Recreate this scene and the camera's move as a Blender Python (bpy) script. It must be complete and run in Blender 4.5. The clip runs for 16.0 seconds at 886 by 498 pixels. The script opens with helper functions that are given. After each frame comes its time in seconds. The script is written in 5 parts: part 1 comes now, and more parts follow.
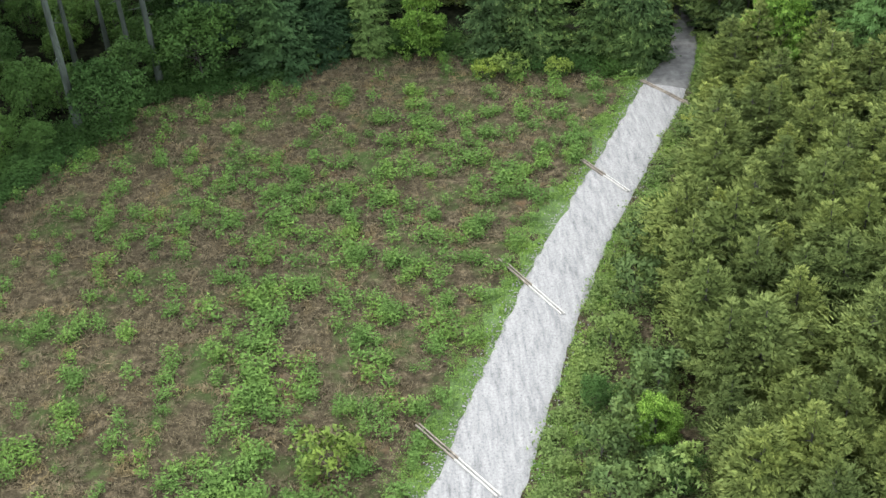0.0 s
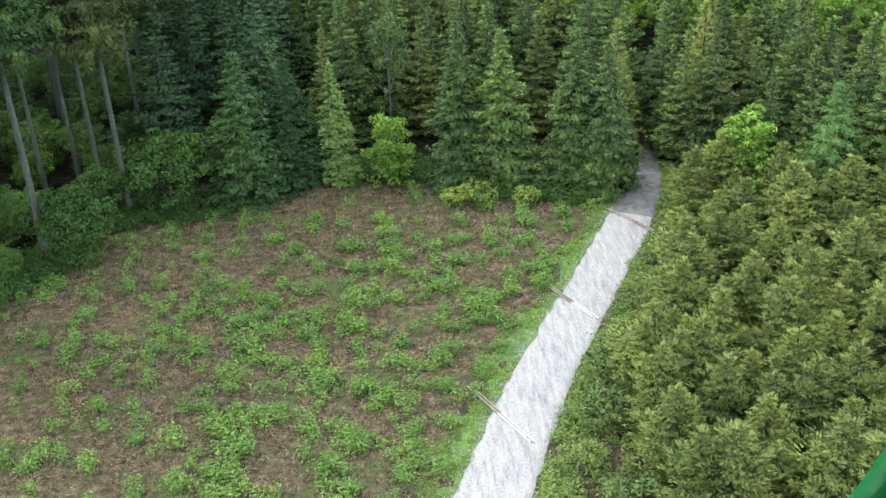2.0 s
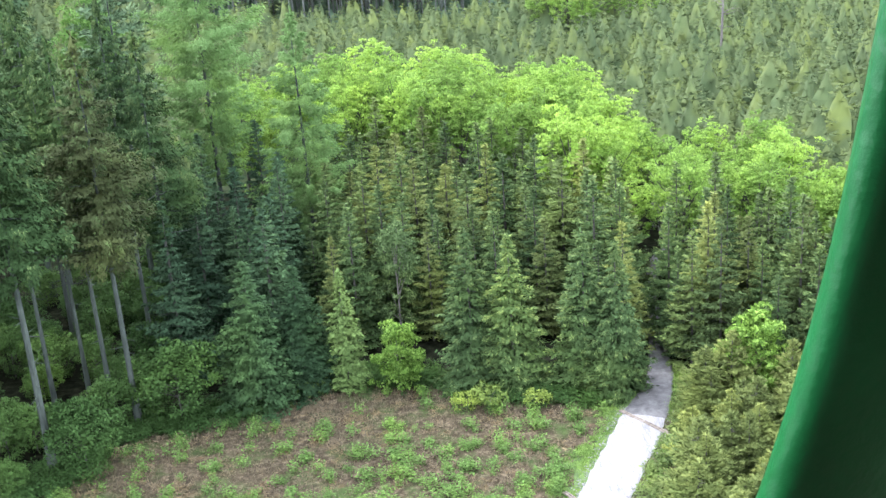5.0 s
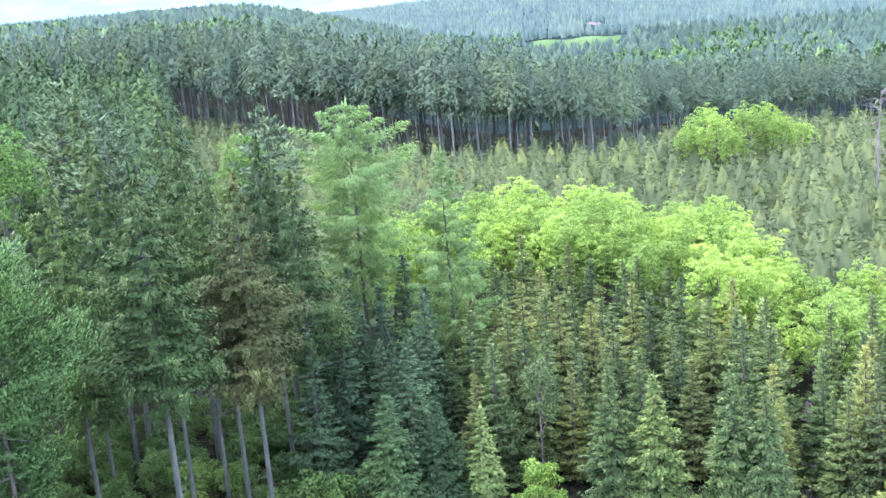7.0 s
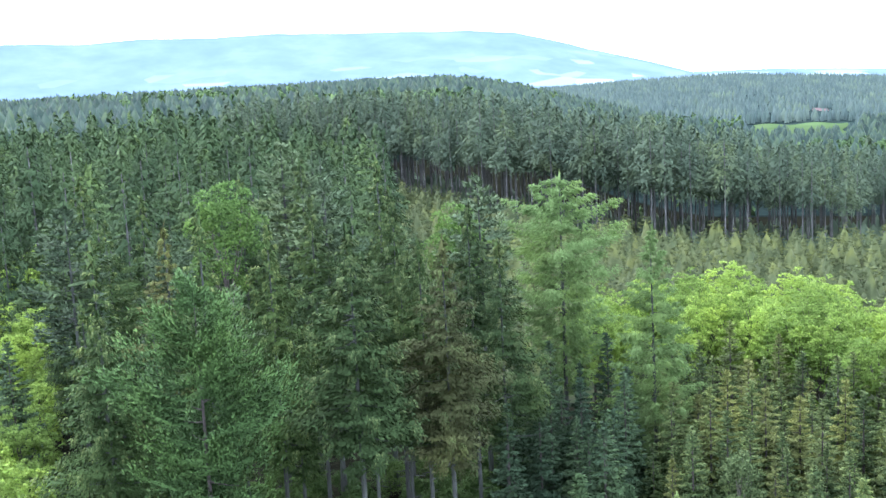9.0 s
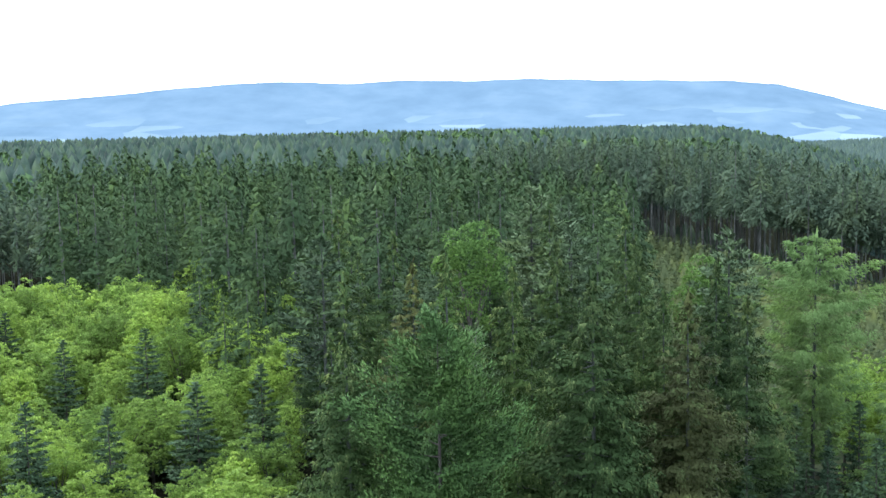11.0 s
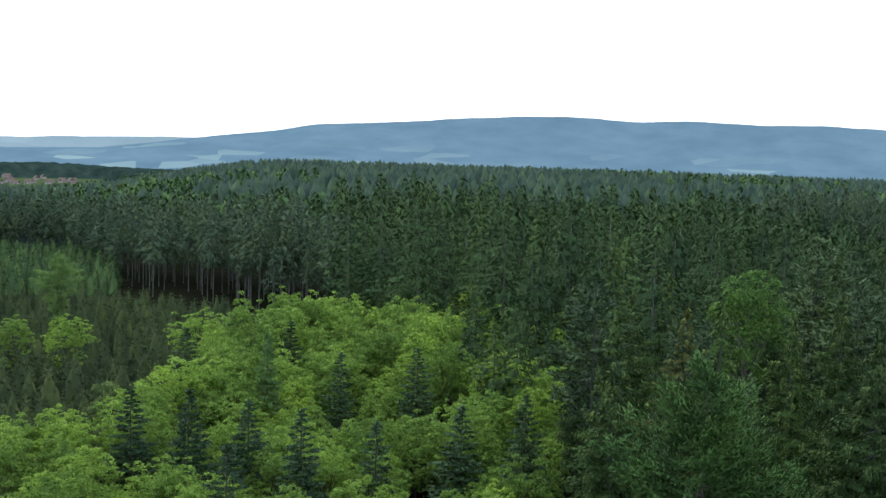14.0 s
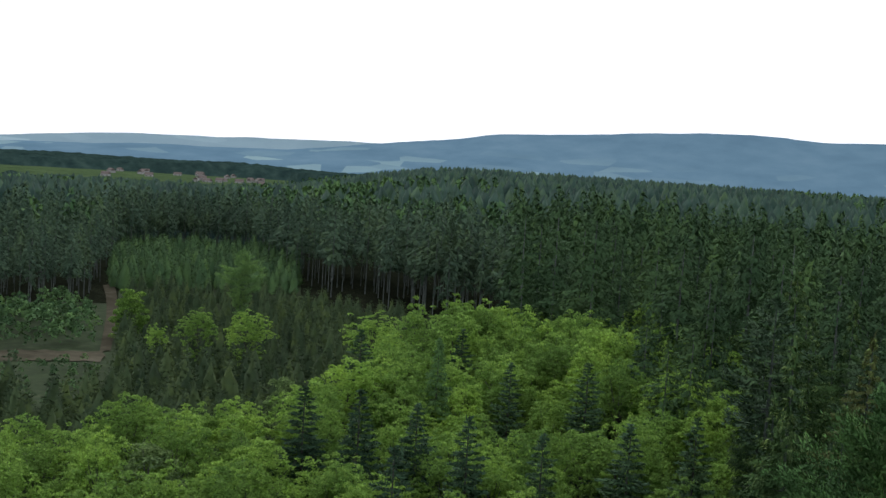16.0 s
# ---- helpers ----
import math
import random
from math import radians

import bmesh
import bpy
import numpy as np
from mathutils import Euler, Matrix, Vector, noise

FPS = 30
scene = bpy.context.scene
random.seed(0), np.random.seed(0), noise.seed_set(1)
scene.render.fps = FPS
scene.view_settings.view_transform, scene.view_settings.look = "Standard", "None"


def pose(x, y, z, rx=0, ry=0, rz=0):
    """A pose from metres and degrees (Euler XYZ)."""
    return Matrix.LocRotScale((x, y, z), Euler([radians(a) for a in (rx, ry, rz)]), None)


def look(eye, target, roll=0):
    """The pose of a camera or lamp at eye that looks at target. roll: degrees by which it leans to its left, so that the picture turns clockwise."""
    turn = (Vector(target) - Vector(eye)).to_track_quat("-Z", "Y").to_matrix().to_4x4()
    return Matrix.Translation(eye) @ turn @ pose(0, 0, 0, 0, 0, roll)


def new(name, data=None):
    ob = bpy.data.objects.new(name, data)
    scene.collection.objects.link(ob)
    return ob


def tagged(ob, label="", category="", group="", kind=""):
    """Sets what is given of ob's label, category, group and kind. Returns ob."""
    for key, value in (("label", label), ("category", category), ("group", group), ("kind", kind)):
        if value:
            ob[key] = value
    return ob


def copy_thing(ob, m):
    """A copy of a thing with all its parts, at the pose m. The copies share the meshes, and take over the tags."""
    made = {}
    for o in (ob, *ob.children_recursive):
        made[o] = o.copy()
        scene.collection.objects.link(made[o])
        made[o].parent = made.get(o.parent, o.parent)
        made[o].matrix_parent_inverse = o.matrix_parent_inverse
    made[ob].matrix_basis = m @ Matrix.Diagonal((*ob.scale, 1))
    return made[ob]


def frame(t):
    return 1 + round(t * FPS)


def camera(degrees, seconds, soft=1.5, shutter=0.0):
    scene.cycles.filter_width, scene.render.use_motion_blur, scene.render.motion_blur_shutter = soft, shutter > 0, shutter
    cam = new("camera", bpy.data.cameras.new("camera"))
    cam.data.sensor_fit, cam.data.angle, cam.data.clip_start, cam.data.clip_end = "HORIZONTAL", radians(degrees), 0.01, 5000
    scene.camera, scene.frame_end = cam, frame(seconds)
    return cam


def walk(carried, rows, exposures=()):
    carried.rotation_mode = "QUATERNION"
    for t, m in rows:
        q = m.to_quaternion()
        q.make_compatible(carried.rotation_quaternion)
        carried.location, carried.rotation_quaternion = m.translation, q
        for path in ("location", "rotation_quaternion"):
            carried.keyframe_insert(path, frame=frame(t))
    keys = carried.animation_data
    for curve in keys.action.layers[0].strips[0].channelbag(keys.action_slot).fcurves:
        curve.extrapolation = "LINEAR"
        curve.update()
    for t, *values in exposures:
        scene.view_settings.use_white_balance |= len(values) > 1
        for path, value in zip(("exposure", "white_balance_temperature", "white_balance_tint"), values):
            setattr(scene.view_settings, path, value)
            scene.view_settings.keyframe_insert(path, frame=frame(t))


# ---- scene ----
# ---------------------------------------------------------------- camera
EYE_Z = 35.0
cam = camera(40.4, 16.0, soft=1.45)


def aim(yaw, pitch, roll, dx=0.0, dy=0.0):
    """yaw: degrees to the right of +y; pitch: degrees above the horizon; dx, dy: the step aside on the platform."""
    a, p = radians(yaw), radians(pitch)
    eye = Vector((dx, dy, EYE_Z))
    return look(eye, eye + Vector((math.sin(a) * math.cos(p), math.cos(a) * math.cos(p), math.sin(p))), roll)


walk(cam, [
    (0.0, aim(0.12, -36.25, -4.44, -0.200)),
    (0.5, aim(0.83, -34.53, -4.10, -0.195)),
    (1.0, aim(1.27, -32.82, -3.74, -0.185)),
    (1.5, aim(1.87, -31.47, -3.03, -0.160)),
    (2.0, aim(2.28, -30.32, -3.23, -0.115)),
    (2.5, aim(2.74, -29.21, -3.49, -0.078)),
    (3.0, aim(2.63, -27.88, -3.87, -0.053)),
    (3.5, aim(2.41, -26.26, -4.17, -0.027)),
    (4.0, aim(2.43, -24.24, -4.11, -0.008)),
    (4.2, aim(2.49, -23.48, -4.20, 0.000)),
    (6.3, aim(-0.01, -16.07, -4.72, 0.039)),
    (6.5, aim(-1.19, -15.33, -4.84, 0.041)),
    (7.0, aim(-4.26, -13.58, -5.09, 0.044)),
    (7.5, aim(-6.41, -12.01, -4.71, 0.045)),
    (8.0, aim(-8.78, -10.32, -4.01, 0.046)),
    (8.5, aim(-11.23, -9.40, -3.41, 0.046)),
    (9.0, aim(-13.97, -9.41, -3.12, 0.047)),
    (9.5, aim(-16.54, -8.72, -2.64, 0.048)),
    (9.7, aim(-17.73, -8.34, -2.52, 0.048)),
    (11.8, aim(-29.70, -6.28, -0.25, 0.050)),
    (12.0, aim(-30.56, -6.24, 0.01, 0.051)),
    (12.5, aim(-32.49, -6.12, 0.46, 0.051)),
    (13.0, aim(-34.63, -5.71, 0.69, 0.052)),
    (13.5, aim(-36.65, -5.31, 1.29, 0.053)),
    (14.0, aim(-38.78, -5.21, 1.83, 0.053)),
    (14.5, aim(-40.75, -5.30, 2.83, 0.054)),
    (15.0, aim(-42.90, -5.27, 3.34, 0.054)),
    (15.5, aim(-44.94, -5.21, 3.38, 0.055)),
    (16.0, aim(-47.16, -5.09, 3.81, 0.056)),
], [
    (0.0, 0.84, 6500, 10), (1.5, 1.02, 6400, 10), (3.5, 1.44, 6250, 10), (4.2, 1.62, 6150, 12), (6.3, 1.98, 5650, 34), (7.0, 2.10, 5550, 37), (8.0, 1.88, 5650, 36),
    (9.0, 1.48, 5700, 32), (9.7, 1.32, 5800, 28), (11.8, 0.5, 5950, 17), (12.5, 0.3, 6000, 14), (14.5, -0.36, 6100, 12), (16.0, -0.68, 6150, 12),
])

# ---------------------------------------------------------------- sky and sun
SUN_EL, SUN_AZ = 48.0, -62.0
world = bpy.data.worlds.new("sky")
scene.world = world
world.use_nodes = True
wt = world.node_tree
wt.nodes.clear()
w_out = wt.nodes.new("ShaderNodeOutputWorld")
w_bg = wt.nodes.new("ShaderNodeBackground")
w_sky = wt.nodes.new("ShaderNodeTexSky")
w_sky.sky_type = "NISHITA"
w_sky.sun_disc = False
w_sky.sun_elevation = radians(SUN_EL)
w_sky.sun_rotation = radians(SUN_AZ)
w_sky.altitude = 600
w_gain = wt.nodes.new("ShaderNodeMix")
w_gain.data_type = "RGBA"
w_gain.blend_type = "MULTIPLY"
w_gain.inputs["Factor"].default_value = 1.0
w_gain.inputs["B"].default_value = (0.12, 0.12, 0.12, 1)
w_co = wt.nodes.new("ShaderNodeTexCoord")
w_map = wt.nodes.new("ShaderNodeMapping")
w_map.inputs["Scale"].default_value = (1.0, 1.0, 4.5)
w_noise = wt.nodes.new("ShaderNodeTexNoise")
w_noise.inputs["Scale"].default_value = 2.4
w_noise.inputs["Detail"].default_value = 5.0
w_noise.inputs["Roughness"].default_value = 0.55
w_ramp = wt.nodes.new("ShaderNodeValToRGB")
w_ramp.color_ramp.elements[0].position = 0.30
w_ramp.color_ramp.elements[0].color = (0.72, 0.72, 0.72, 1)
w_ramp.color_ramp.elements[1].position = 0.52
w_ramp.color_ramp.elements[1].color = (0.98, 0.98, 0.98, 1)
w_mix = wt.nodes.new("ShaderNodeMix")
w_mix.data_type = "RGBA"
w_mix.inputs["B"].default_value = (1.93, 1.96, 1.98, 1)
wt.links.new(w_co.outputs["Generated"], w_map.inputs["Vector"])
wt.links.new(w_map.outputs["Vector"], w_noise.inputs["Vector"])
wt.links.new(w_noise.outputs["Fac"], w_ramp.inputs["Fac"])
wt.links.new(w_sky.outputs["Color"], w_gain.inputs["A"])
wt.links.new(w_gain.outputs["Result"], w_mix.inputs["A"])
wt.links.new(w_ramp.outputs["Color"], w_mix.inputs["Factor"])
wt.links.new(w_mix.outputs["Result"], w_bg.inputs["Color"])
w_bg.inputs["Strength"].default_value = 1.0
wt.links.new(w_bg.outputs["Background"], w_out.inputs["Surface"])

sun = new("sun", bpy.data.lights.new("sun", "SUN"))
sun.data.energy = 1.5
sun.data.angle = radians(9)
sun.data.color = (1.0, 0.95, 0.86)
sa, se = radians(SUN_AZ), radians(SUN_EL)
sun.matrix_world = look((math.sin(sa) * math.cos(se) * 200, math.cos(sa) * math.cos(se) * 200, math.sin(se) * 200), (0, 0, 0))

# ---------------------------------------------------------------- materials


def material(name):
    m = bpy.data.materials.new(name)
    m.use_nodes = True
    m.node_tree.nodes.clear()
    return m, m.node_tree


def node(nt, kind, **kw):
    n = nt.nodes.new(kind)
    for k, v in kw.items():
        n.inputs[k.replace("_", " ")].default_value = v
    return n


def rgb(c):
    return (c[0], c[1], c[2], 1.0)


def ramp(nt, fac, stops):
    r = nt.nodes.new("ShaderNodeValToRGB")
    el = r.color_ramp.elements
    while len(el) < len(stops):
        el.new(0.5)
    for e, (p, c) in zip(el, stops):
        e.position, e.color = p, rgb(c)
    nt.links.new(fac, r.inputs["Fac"])
    return r.outputs["Color"]


def blend(nt, fac, a, b, mode="MIX"):
    n = nt.nodes.new("ShaderNodeMix")
    n.data_type, n.blend_type = "RGBA", mode
    for key, v in (("Factor", fac), ("A", a), ("B", b)):
        if isinstance(v, (int, float)):
            n.inputs[key].default_value = v
        elif isinstance(v, tuple):
            n.inputs[key].default_value = rgb(v)
        else:
            nt.links.new(v, n.inputs[key])
    return n.outputs["Result"]


def place(nt):
    g = nt.nodes.new("ShaderNodeNewGeometry")
    return g.outputs["Position"]


def noise_of(nt, vec, scale, detail=4.0, rough=0.55):
    n = node(nt, "ShaderNodeTexNoise", Scale=scale, Detail=detail, Roughness=rough)
    nt.links.new(vec, n.inputs["Vector"])
    return n.outputs["Fac"]


def foliage(name, dark, mid, light, tip=None, through_light=0.07, rough=0.75, patch=0.22, vary=0.14, tint=1.0, woods=False):
    """Leaves or needles: a tint for each tree, one for each leaf, and slow patches over the wood."""
    m, nt = material(name)
    geo = nt.nodes.new("ShaderNodeNewGeometry")
    info = nt.nodes.new("ShaderNodeObjectInfo")
    leaf = ramp(nt, geo.outputs["Random Per Island"], [(0.0, dark), (0.5, mid), (1.0, light)])
    slow = noise_of(nt, geo.outputs["Position"], patch, 2.0)
    each = info.outputs["Random"]
    if woods:
        att = nt.nodes.new("ShaderNodeAttribute")
        att.attribute_name = "tree"
        each = att.outputs["Fac"]
    tree_tint = ramp(nt, each, [(0.0, (0.66, 0.70, 0.72)), (0.5, (1.0, 1.0, 1.0)), (1.0, (1.32, 1.26, 1.12))])
    slow_tint = ramp(nt, slow, [(0.32, (1 - vary * 1.3, 1 - vary, 1 - vary)), (0.5, (1.0, 1.0, 1.0)), (0.68, (1 + vary * 1.3, 1 + vary, 1 - vary * 0.4))])
    c = blend(nt, tint, leaf, tree_tint, "MULTIPLY")
    c = blend(nt, 1.0, c, slow_tint, "MULTIPLY")
    if tip:
        fine = noise_of(nt, geo.outputs["Position"], 1.7, 2.0)
        mask = ramp(nt, fine, [(0.5, (0, 0, 0)), (0.62, (1, 1, 1))])
        c = blend(nt, mask, c, tip)
    bs = node(nt, "ShaderNodeBsdfPrincipled", Roughness=rough)
    bs.inputs["Specular IOR Level"].default_value = 0.08
    tr = nt.nodes.new("ShaderNodeBsdfTranslucent")
    mix = nt.nodes.new("ShaderNodeMixShader")
    mix.inputs[0].default_value = through_light
    out = nt.nodes.new("ShaderNodeOutputMaterial")
    nt.links.new(c, bs.inputs["Base Color"])
    nt.links.new(c, tr.inputs["Color"])
    nt.links.new(bs.outputs[0], mix.inputs[1])
    nt.links.new(tr.outputs[0], mix.inputs[2])
    nt.links.new(mix.outputs[0], out.inputs["Surface"])
    return m


def solid(name, stops, scale, bump=0.3, bump_scale=None, rough=0.85, metal=0.0, second=None, stretch=None, gloss=0.3):
    """A rough solid: a colour ramp over noise, a second slow tint, and relief."""
    m, nt = material(name)
    pos = place(nt)
    if stretch:
        mp = nt.nodes.new("ShaderNodeMapping")
        mp.inputs["Scale"].default_value = stretch
        nt.links.new(pos, mp.inputs["Vector"])
        pos = mp.outputs["Vector"]
    c = ramp(nt, noise_of(nt, pos, scale, 6.0, 0.62), stops)
    if second:
        c = blend(nt, 1.0, c, ramp(nt, noise_of(nt, pos, second, 3.0), [(0.3, (0.75, 0.75, 0.75)), (0.7, (1.2, 1.2, 1.2))]), "MULTIPLY")
    bs = node(nt, "ShaderNodeBsdfPrincipled", Roughness=rough, Metallic=metal)
    bs.inputs["Specular IOR Level"].default_value = gloss
    nt.links.new(c, bs.inputs["Base Color"])
    if bump:
        b = node(nt, "ShaderNodeBump", Strength=bump, Distance=0.05)
        nt.links.new(noise_of(nt, pos, bump_scale or scale * 3, 5.0), b.inputs["Height"])
        nt.links.new(b.outputs["Normal"], bs.inputs["Normal"])
    out = nt.nodes.new("ShaderNodeOutputMaterial")
    nt.links.new(bs.outputs[0], out.inputs["Surface"])
    return m


M_SPRUCE = foliage("spruce_needles", (0.0459, 0.0833, 0.0306), (0.0540, 0.0980, 0.0360), (0.0637, 0.1156, 0.0425), through_light=0.14)
M_SPRUCE_TALL = foliage("tall_spruce_needles", (0.0289, 0.0595, 0.0195), (0.0340, 0.0700, 0.0230), (0.0394, 0.0812, 0.0267))
M_TIP_TALL = foliage("tall_spruce_shoots", (0.0680, 0.1054, 0.0357), (0.0800, 0.1240, 0.0420), (0.0928, 0.1438, 0.0487))
M_SPRUCE_BLUE = foliage("blue_spruce_needles", (0.0240, 0.0512, 0.0216), (0.0300, 0.0640, 0.0270), (0.0366, 0.0781, 0.0329))
M_SPRUCE_DARK = foliage("dark_fir_needles", (0.0260, 0.0533, 0.0272), (0.0360, 0.0740, 0.0378), (0.0476, 0.0977, 0.0499))
M_SPRUCE_OLIVE = foliage("young_spruce_needles", (0.0952, 0.1292, 0.0408), (0.1120, 0.1520, 0.0480), (0.1322, 0.1794, 0.0566), through_light=0.22)
M_SPRUCE_FRESH = foliage("fresh_spruce_needles", (0.0748, 0.1217, 0.0368), (0.1039, 0.1690, 0.0512), (0.1350, 0.2197, 0.0666))
M_SPRUCE_BROWN = foliage("cone_laden_spruce_needles", (0.0527, 0.0688, 0.0255), (0.0620, 0.0810, 0.0300), (0.0719, 0.0940, 0.0348))
M_LARCH = foliage("larch_needles", (0.1168, 0.2040, 0.0704), (0.1460, 0.2550, 0.0880), (0.1781, 0.3111, 0.1074), through_light=0.5, tint=0.25)
M_LARCH2 = foliage("young_larch_needles", (0.0864, 0.1640, 0.0576), (0.1080, 0.2050, 0.0720), (0.1296, 0.2460, 0.0864), through_light=0.35, tint=0.2)
M_PINE_TIP = foliage("new_pine_shoots", (0.0493, 0.1088, 0.0340), (0.0580, 0.1280, 0.0400), (0.0673, 0.1485, 0.0464), tint=0.3, through_light=0.05)
M_PINE_PALE = foliage("pale_pine_needles", (0.046, 0.082, 0.042), (0.066, 0.114, 0.058), (0.090, 0.150, 0.078))
M_PINE = foliage("pine_needles", (0.0306, 0.0714, 0.0229), (0.0360, 0.0840, 0.0270), (0.0418, 0.0974, 0.0313), tint=0.3, through_light=0.05)
M_BEECH = foliage("beech_leaves", (0.1215, 0.2034, 0.0446), (0.1960, 0.3280, 0.0720), (0.2705, 0.4526, 0.0994), through_light=0.58)
M_BIRCH = foliage("birch_leaves", (0.0498, 0.0870, 0.0317), (0.1039, 0.1690, 0.0634), (0.1908, 0.2780, 0.1159), through_light=0.42)
M_MAPLE = foliage("maple_leaves", (0.0572, 0.1190, 0.0220), (0.1272, 0.2380, 0.0415), (0.2406, 0.3940, 0.0891), through_light=0.45)
M_BUSH = foliage("bush_leaves", (0.0389, 0.0792, 0.0209), (0.0540, 0.1100, 0.0290), (0.0713, 0.1452, 0.0383))
M_HERB = foliage("bramble_leaves", (0.0396, 0.0744, 0.0210), (0.0660, 0.1240, 0.0350), (0.0957, 0.1798, 0.0508), patch=0.5)
M_YELLOW = foliage("yellow_green_leaves", (0.0770, 0.1155, 0.0266), (0.1100, 0.1650, 0.0380), (0.1485, 0.2228, 0.0513))
M_GRASS = foliage("grass_blades", (0.0624, 0.1080, 0.0288), (0.1040, 0.1800, 0.0480), (0.1560, 0.2700, 0.0720), patch=0.5)
M_STRAW = foliage("dry_grass_blades", (0.0930, 0.0769, 0.0496), (0.1500, 0.1240, 0.0800), (0.2100, 0.1736, 0.1120), patch=0.5)
M_PALE = foliage("whitish_willow_leaves", (0.0827, 0.1000, 0.0769), (0.1632, 0.1820, 0.1525), (0.2915, 0.3050, 0.2806))
# Needle colour with some blue distance haze mixed in
M_FAR_HAZE = foliage("hazed_spruce_needles", (0.0698, 0.1164, 0.0737), (0.0720, 0.1200, 0.0760), (0.0749, 0.1248, 0.0790), patch=0.16, vary=0.20, woods=True, through_light=0.25, tint=0.55)
M_FARGREEN = foliage("far_broad_leaves", (0.0699, 0.1362, 0.0552), (0.0760, 0.1480, 0.0600), (0.0821, 0.1598, 0.0648), patch=0.16, vary=0.20, woods=True)
M_WOOD_GREEN = foliage("wood_spruce_needles", (0.0446, 0.0874, 0.0380), (0.0470, 0.0920, 0.0400), (0.0498, 0.0975, 0.0424), patch=0.17, vary=0.20, woods=True, through_light=0.12, tint=0.9)
M_WOOD_OLIVE = foliage("plantation_needles", (0.0800, 0.1153, 0.0502), (0.0860, 0.1240, 0.0540), (0.0929, 0.1339, 0.0583), patch=0.30, vary=0.25, woods=True, through_light=0.25, tint=0.6)
M_TIP = foliage("new_spruce_shoots", (0.0756, 0.1152, 0.0396), (0.1050, 0.1600, 0.0550), (0.1386, 0.2112, 0.0726), through_light=0.14)
M_TIP_BLUE = foliage("new_blue_spruce_shoots", (0.0336, 0.0688, 0.0280), (0.0420, 0.0860, 0.0350), (0.0512, 0.1049, 0.0427))
M_TIP_OLIVE = foliage("new_plantation_shoots", (0.1326, 0.1700, 0.0544), (0.1560, 0.2000, 0.0640), (0.1810, 0.2320, 0.0742), through_light=0.22)
M_WOOD_LIGHT = foliage("wood_larch_needles", (0.0515, 0.0994, 0.0405), (0.0560, 0.1080, 0.0440), (0.0605, 0.1166, 0.0475), patch=0.17, vary=0.2, woods=True)
# Haze put into the colour: bluer needles for the distant forest and slope
M_DISTANT_HAZE = foliage("hazed_distant_needles", (0.0279, 0.0549, 0.0423), (0.0310, 0.0610, 0.0470), (0.0347, 0.0683, 0.0526), patch=0.10, vary=0.30, woods=True)
M_SLOPE_HAZE = foliage("hazed_slope_needles", (0.050, 0.088, 0.078), (0.054, 0.094, 0.083), (0.058, 0.100, 0.088), patch=0.02, vary=0.2, tint=0.6, woods=True)
M_ROUND = foliage("round_birch_leaves", (0.050, 0.110, 0.028), (0.078, 0.162, 0.042), (0.110, 0.220, 0.060), through_light=0.35, tint=0.3)
M_VERGE = foliage("verge_herb_leaves", (0.062, 0.098, 0.034), (0.096, 0.150, 0.050), (0.140, 0.205, 0.074), through_light=0.2, patch=0.5)
M_WOOD_DARK = foliage("west_spruce_needles", (0.0428, 0.0688, 0.0316), (0.0460, 0.0740, 0.0340), (0.0497, 0.0799, 0.0367), patch=0.3, vary=0.25, woods=True, through_light=0.2)
M_SPRUCE_MID = foliage("stand_spruce_needles", (0.062, 0.096, 0.034), (0.074, 0.114, 0.040), (0.088, 0.136, 0.048), through_light=0.16)
M_HEATH = solid("cutting_heath", [(0.3, (0.016, 0.026, 0.011)), (0.55, (0.028, 0.043, 0.018)), (0.75, (0.048, 0.060, 0.030))], 0.5, 0.3, 2.0, second=0.1, gloss=0.05)
M_TURF = solid("verge_turf", [(0.3, (0.040, 0.072, 0.022)), (0.55, (0.066, 0.116, 0.034)), (0.75, (0.10, 0.158, 0.052))], 2.6, 0.5, 9.0, second=0.5)
M_PAINT = solid("green_paint", [(0.3, (0.005, 0.095, 0.024)), (0.6, (0.007, 0.120, 0.032)), (0.8, (0.010, 0.145, 0.042))], 9.0, 0.08, 60.0, rough=0.35)
M_TIMBER = solid("weathered_timber", [(0.3, (0.10, 0.085, 0.07)), (0.6, (0.20, 0.18, 0.155)), (0.8, (0.32, 0.30, 0.27))], 5.0, 0.4, 20.0, second=0.8)
M_DUSTY = solid("gravel_dusted_timber", [(0.3, (0.28, 0.28, 0.275)), (0.7, (0.46, 0.46, 0.45))], 5.0, 0.4, 20.0)
M_PLASTER = solid("house_plaster", [(0.3, (0.24, 0.24, 0.235)), (0.7, (0.32, 0.32, 0.31))], 0.5, 0.0)
M_TILE = solid("red_roof_tiles", [(0.3, (0.080, 0.066, 0.060)), (0.7, (0.12, 0.098, 0.090))], 0.6, 0.0)
M_SPRING = solid("bright_meadow", [(0.3, (0.045, 0.088, 0.034)), (0.6, (0.060, 0.108, 0.044)), (0.8, (0.085, 0.115, 0.056))], 0.03, 0.0, second=0.01, gloss=0.0, rough=1.0)
M_MEADOW = solid("spring_meadow", [(0.3, (0.040, 0.066, 0.030)), (0.6, (0.058, 0.088, 0.040)), (0.8, (0.085, 0.100, 0.056))], 0.02, 0.0, second=0.1, gloss=0.0, rough=1.0)
M_BARK = solid("spruce_bark", [(0.3, (0.026, 0.036, 0.031)), (0.55, (0.048, 0.064, 0.055)), (0.75, (0.086, 0.110, 0.097))], 3.0, 0.5, 14.0, second=0.6, stretch=(1, 1, 0.25))
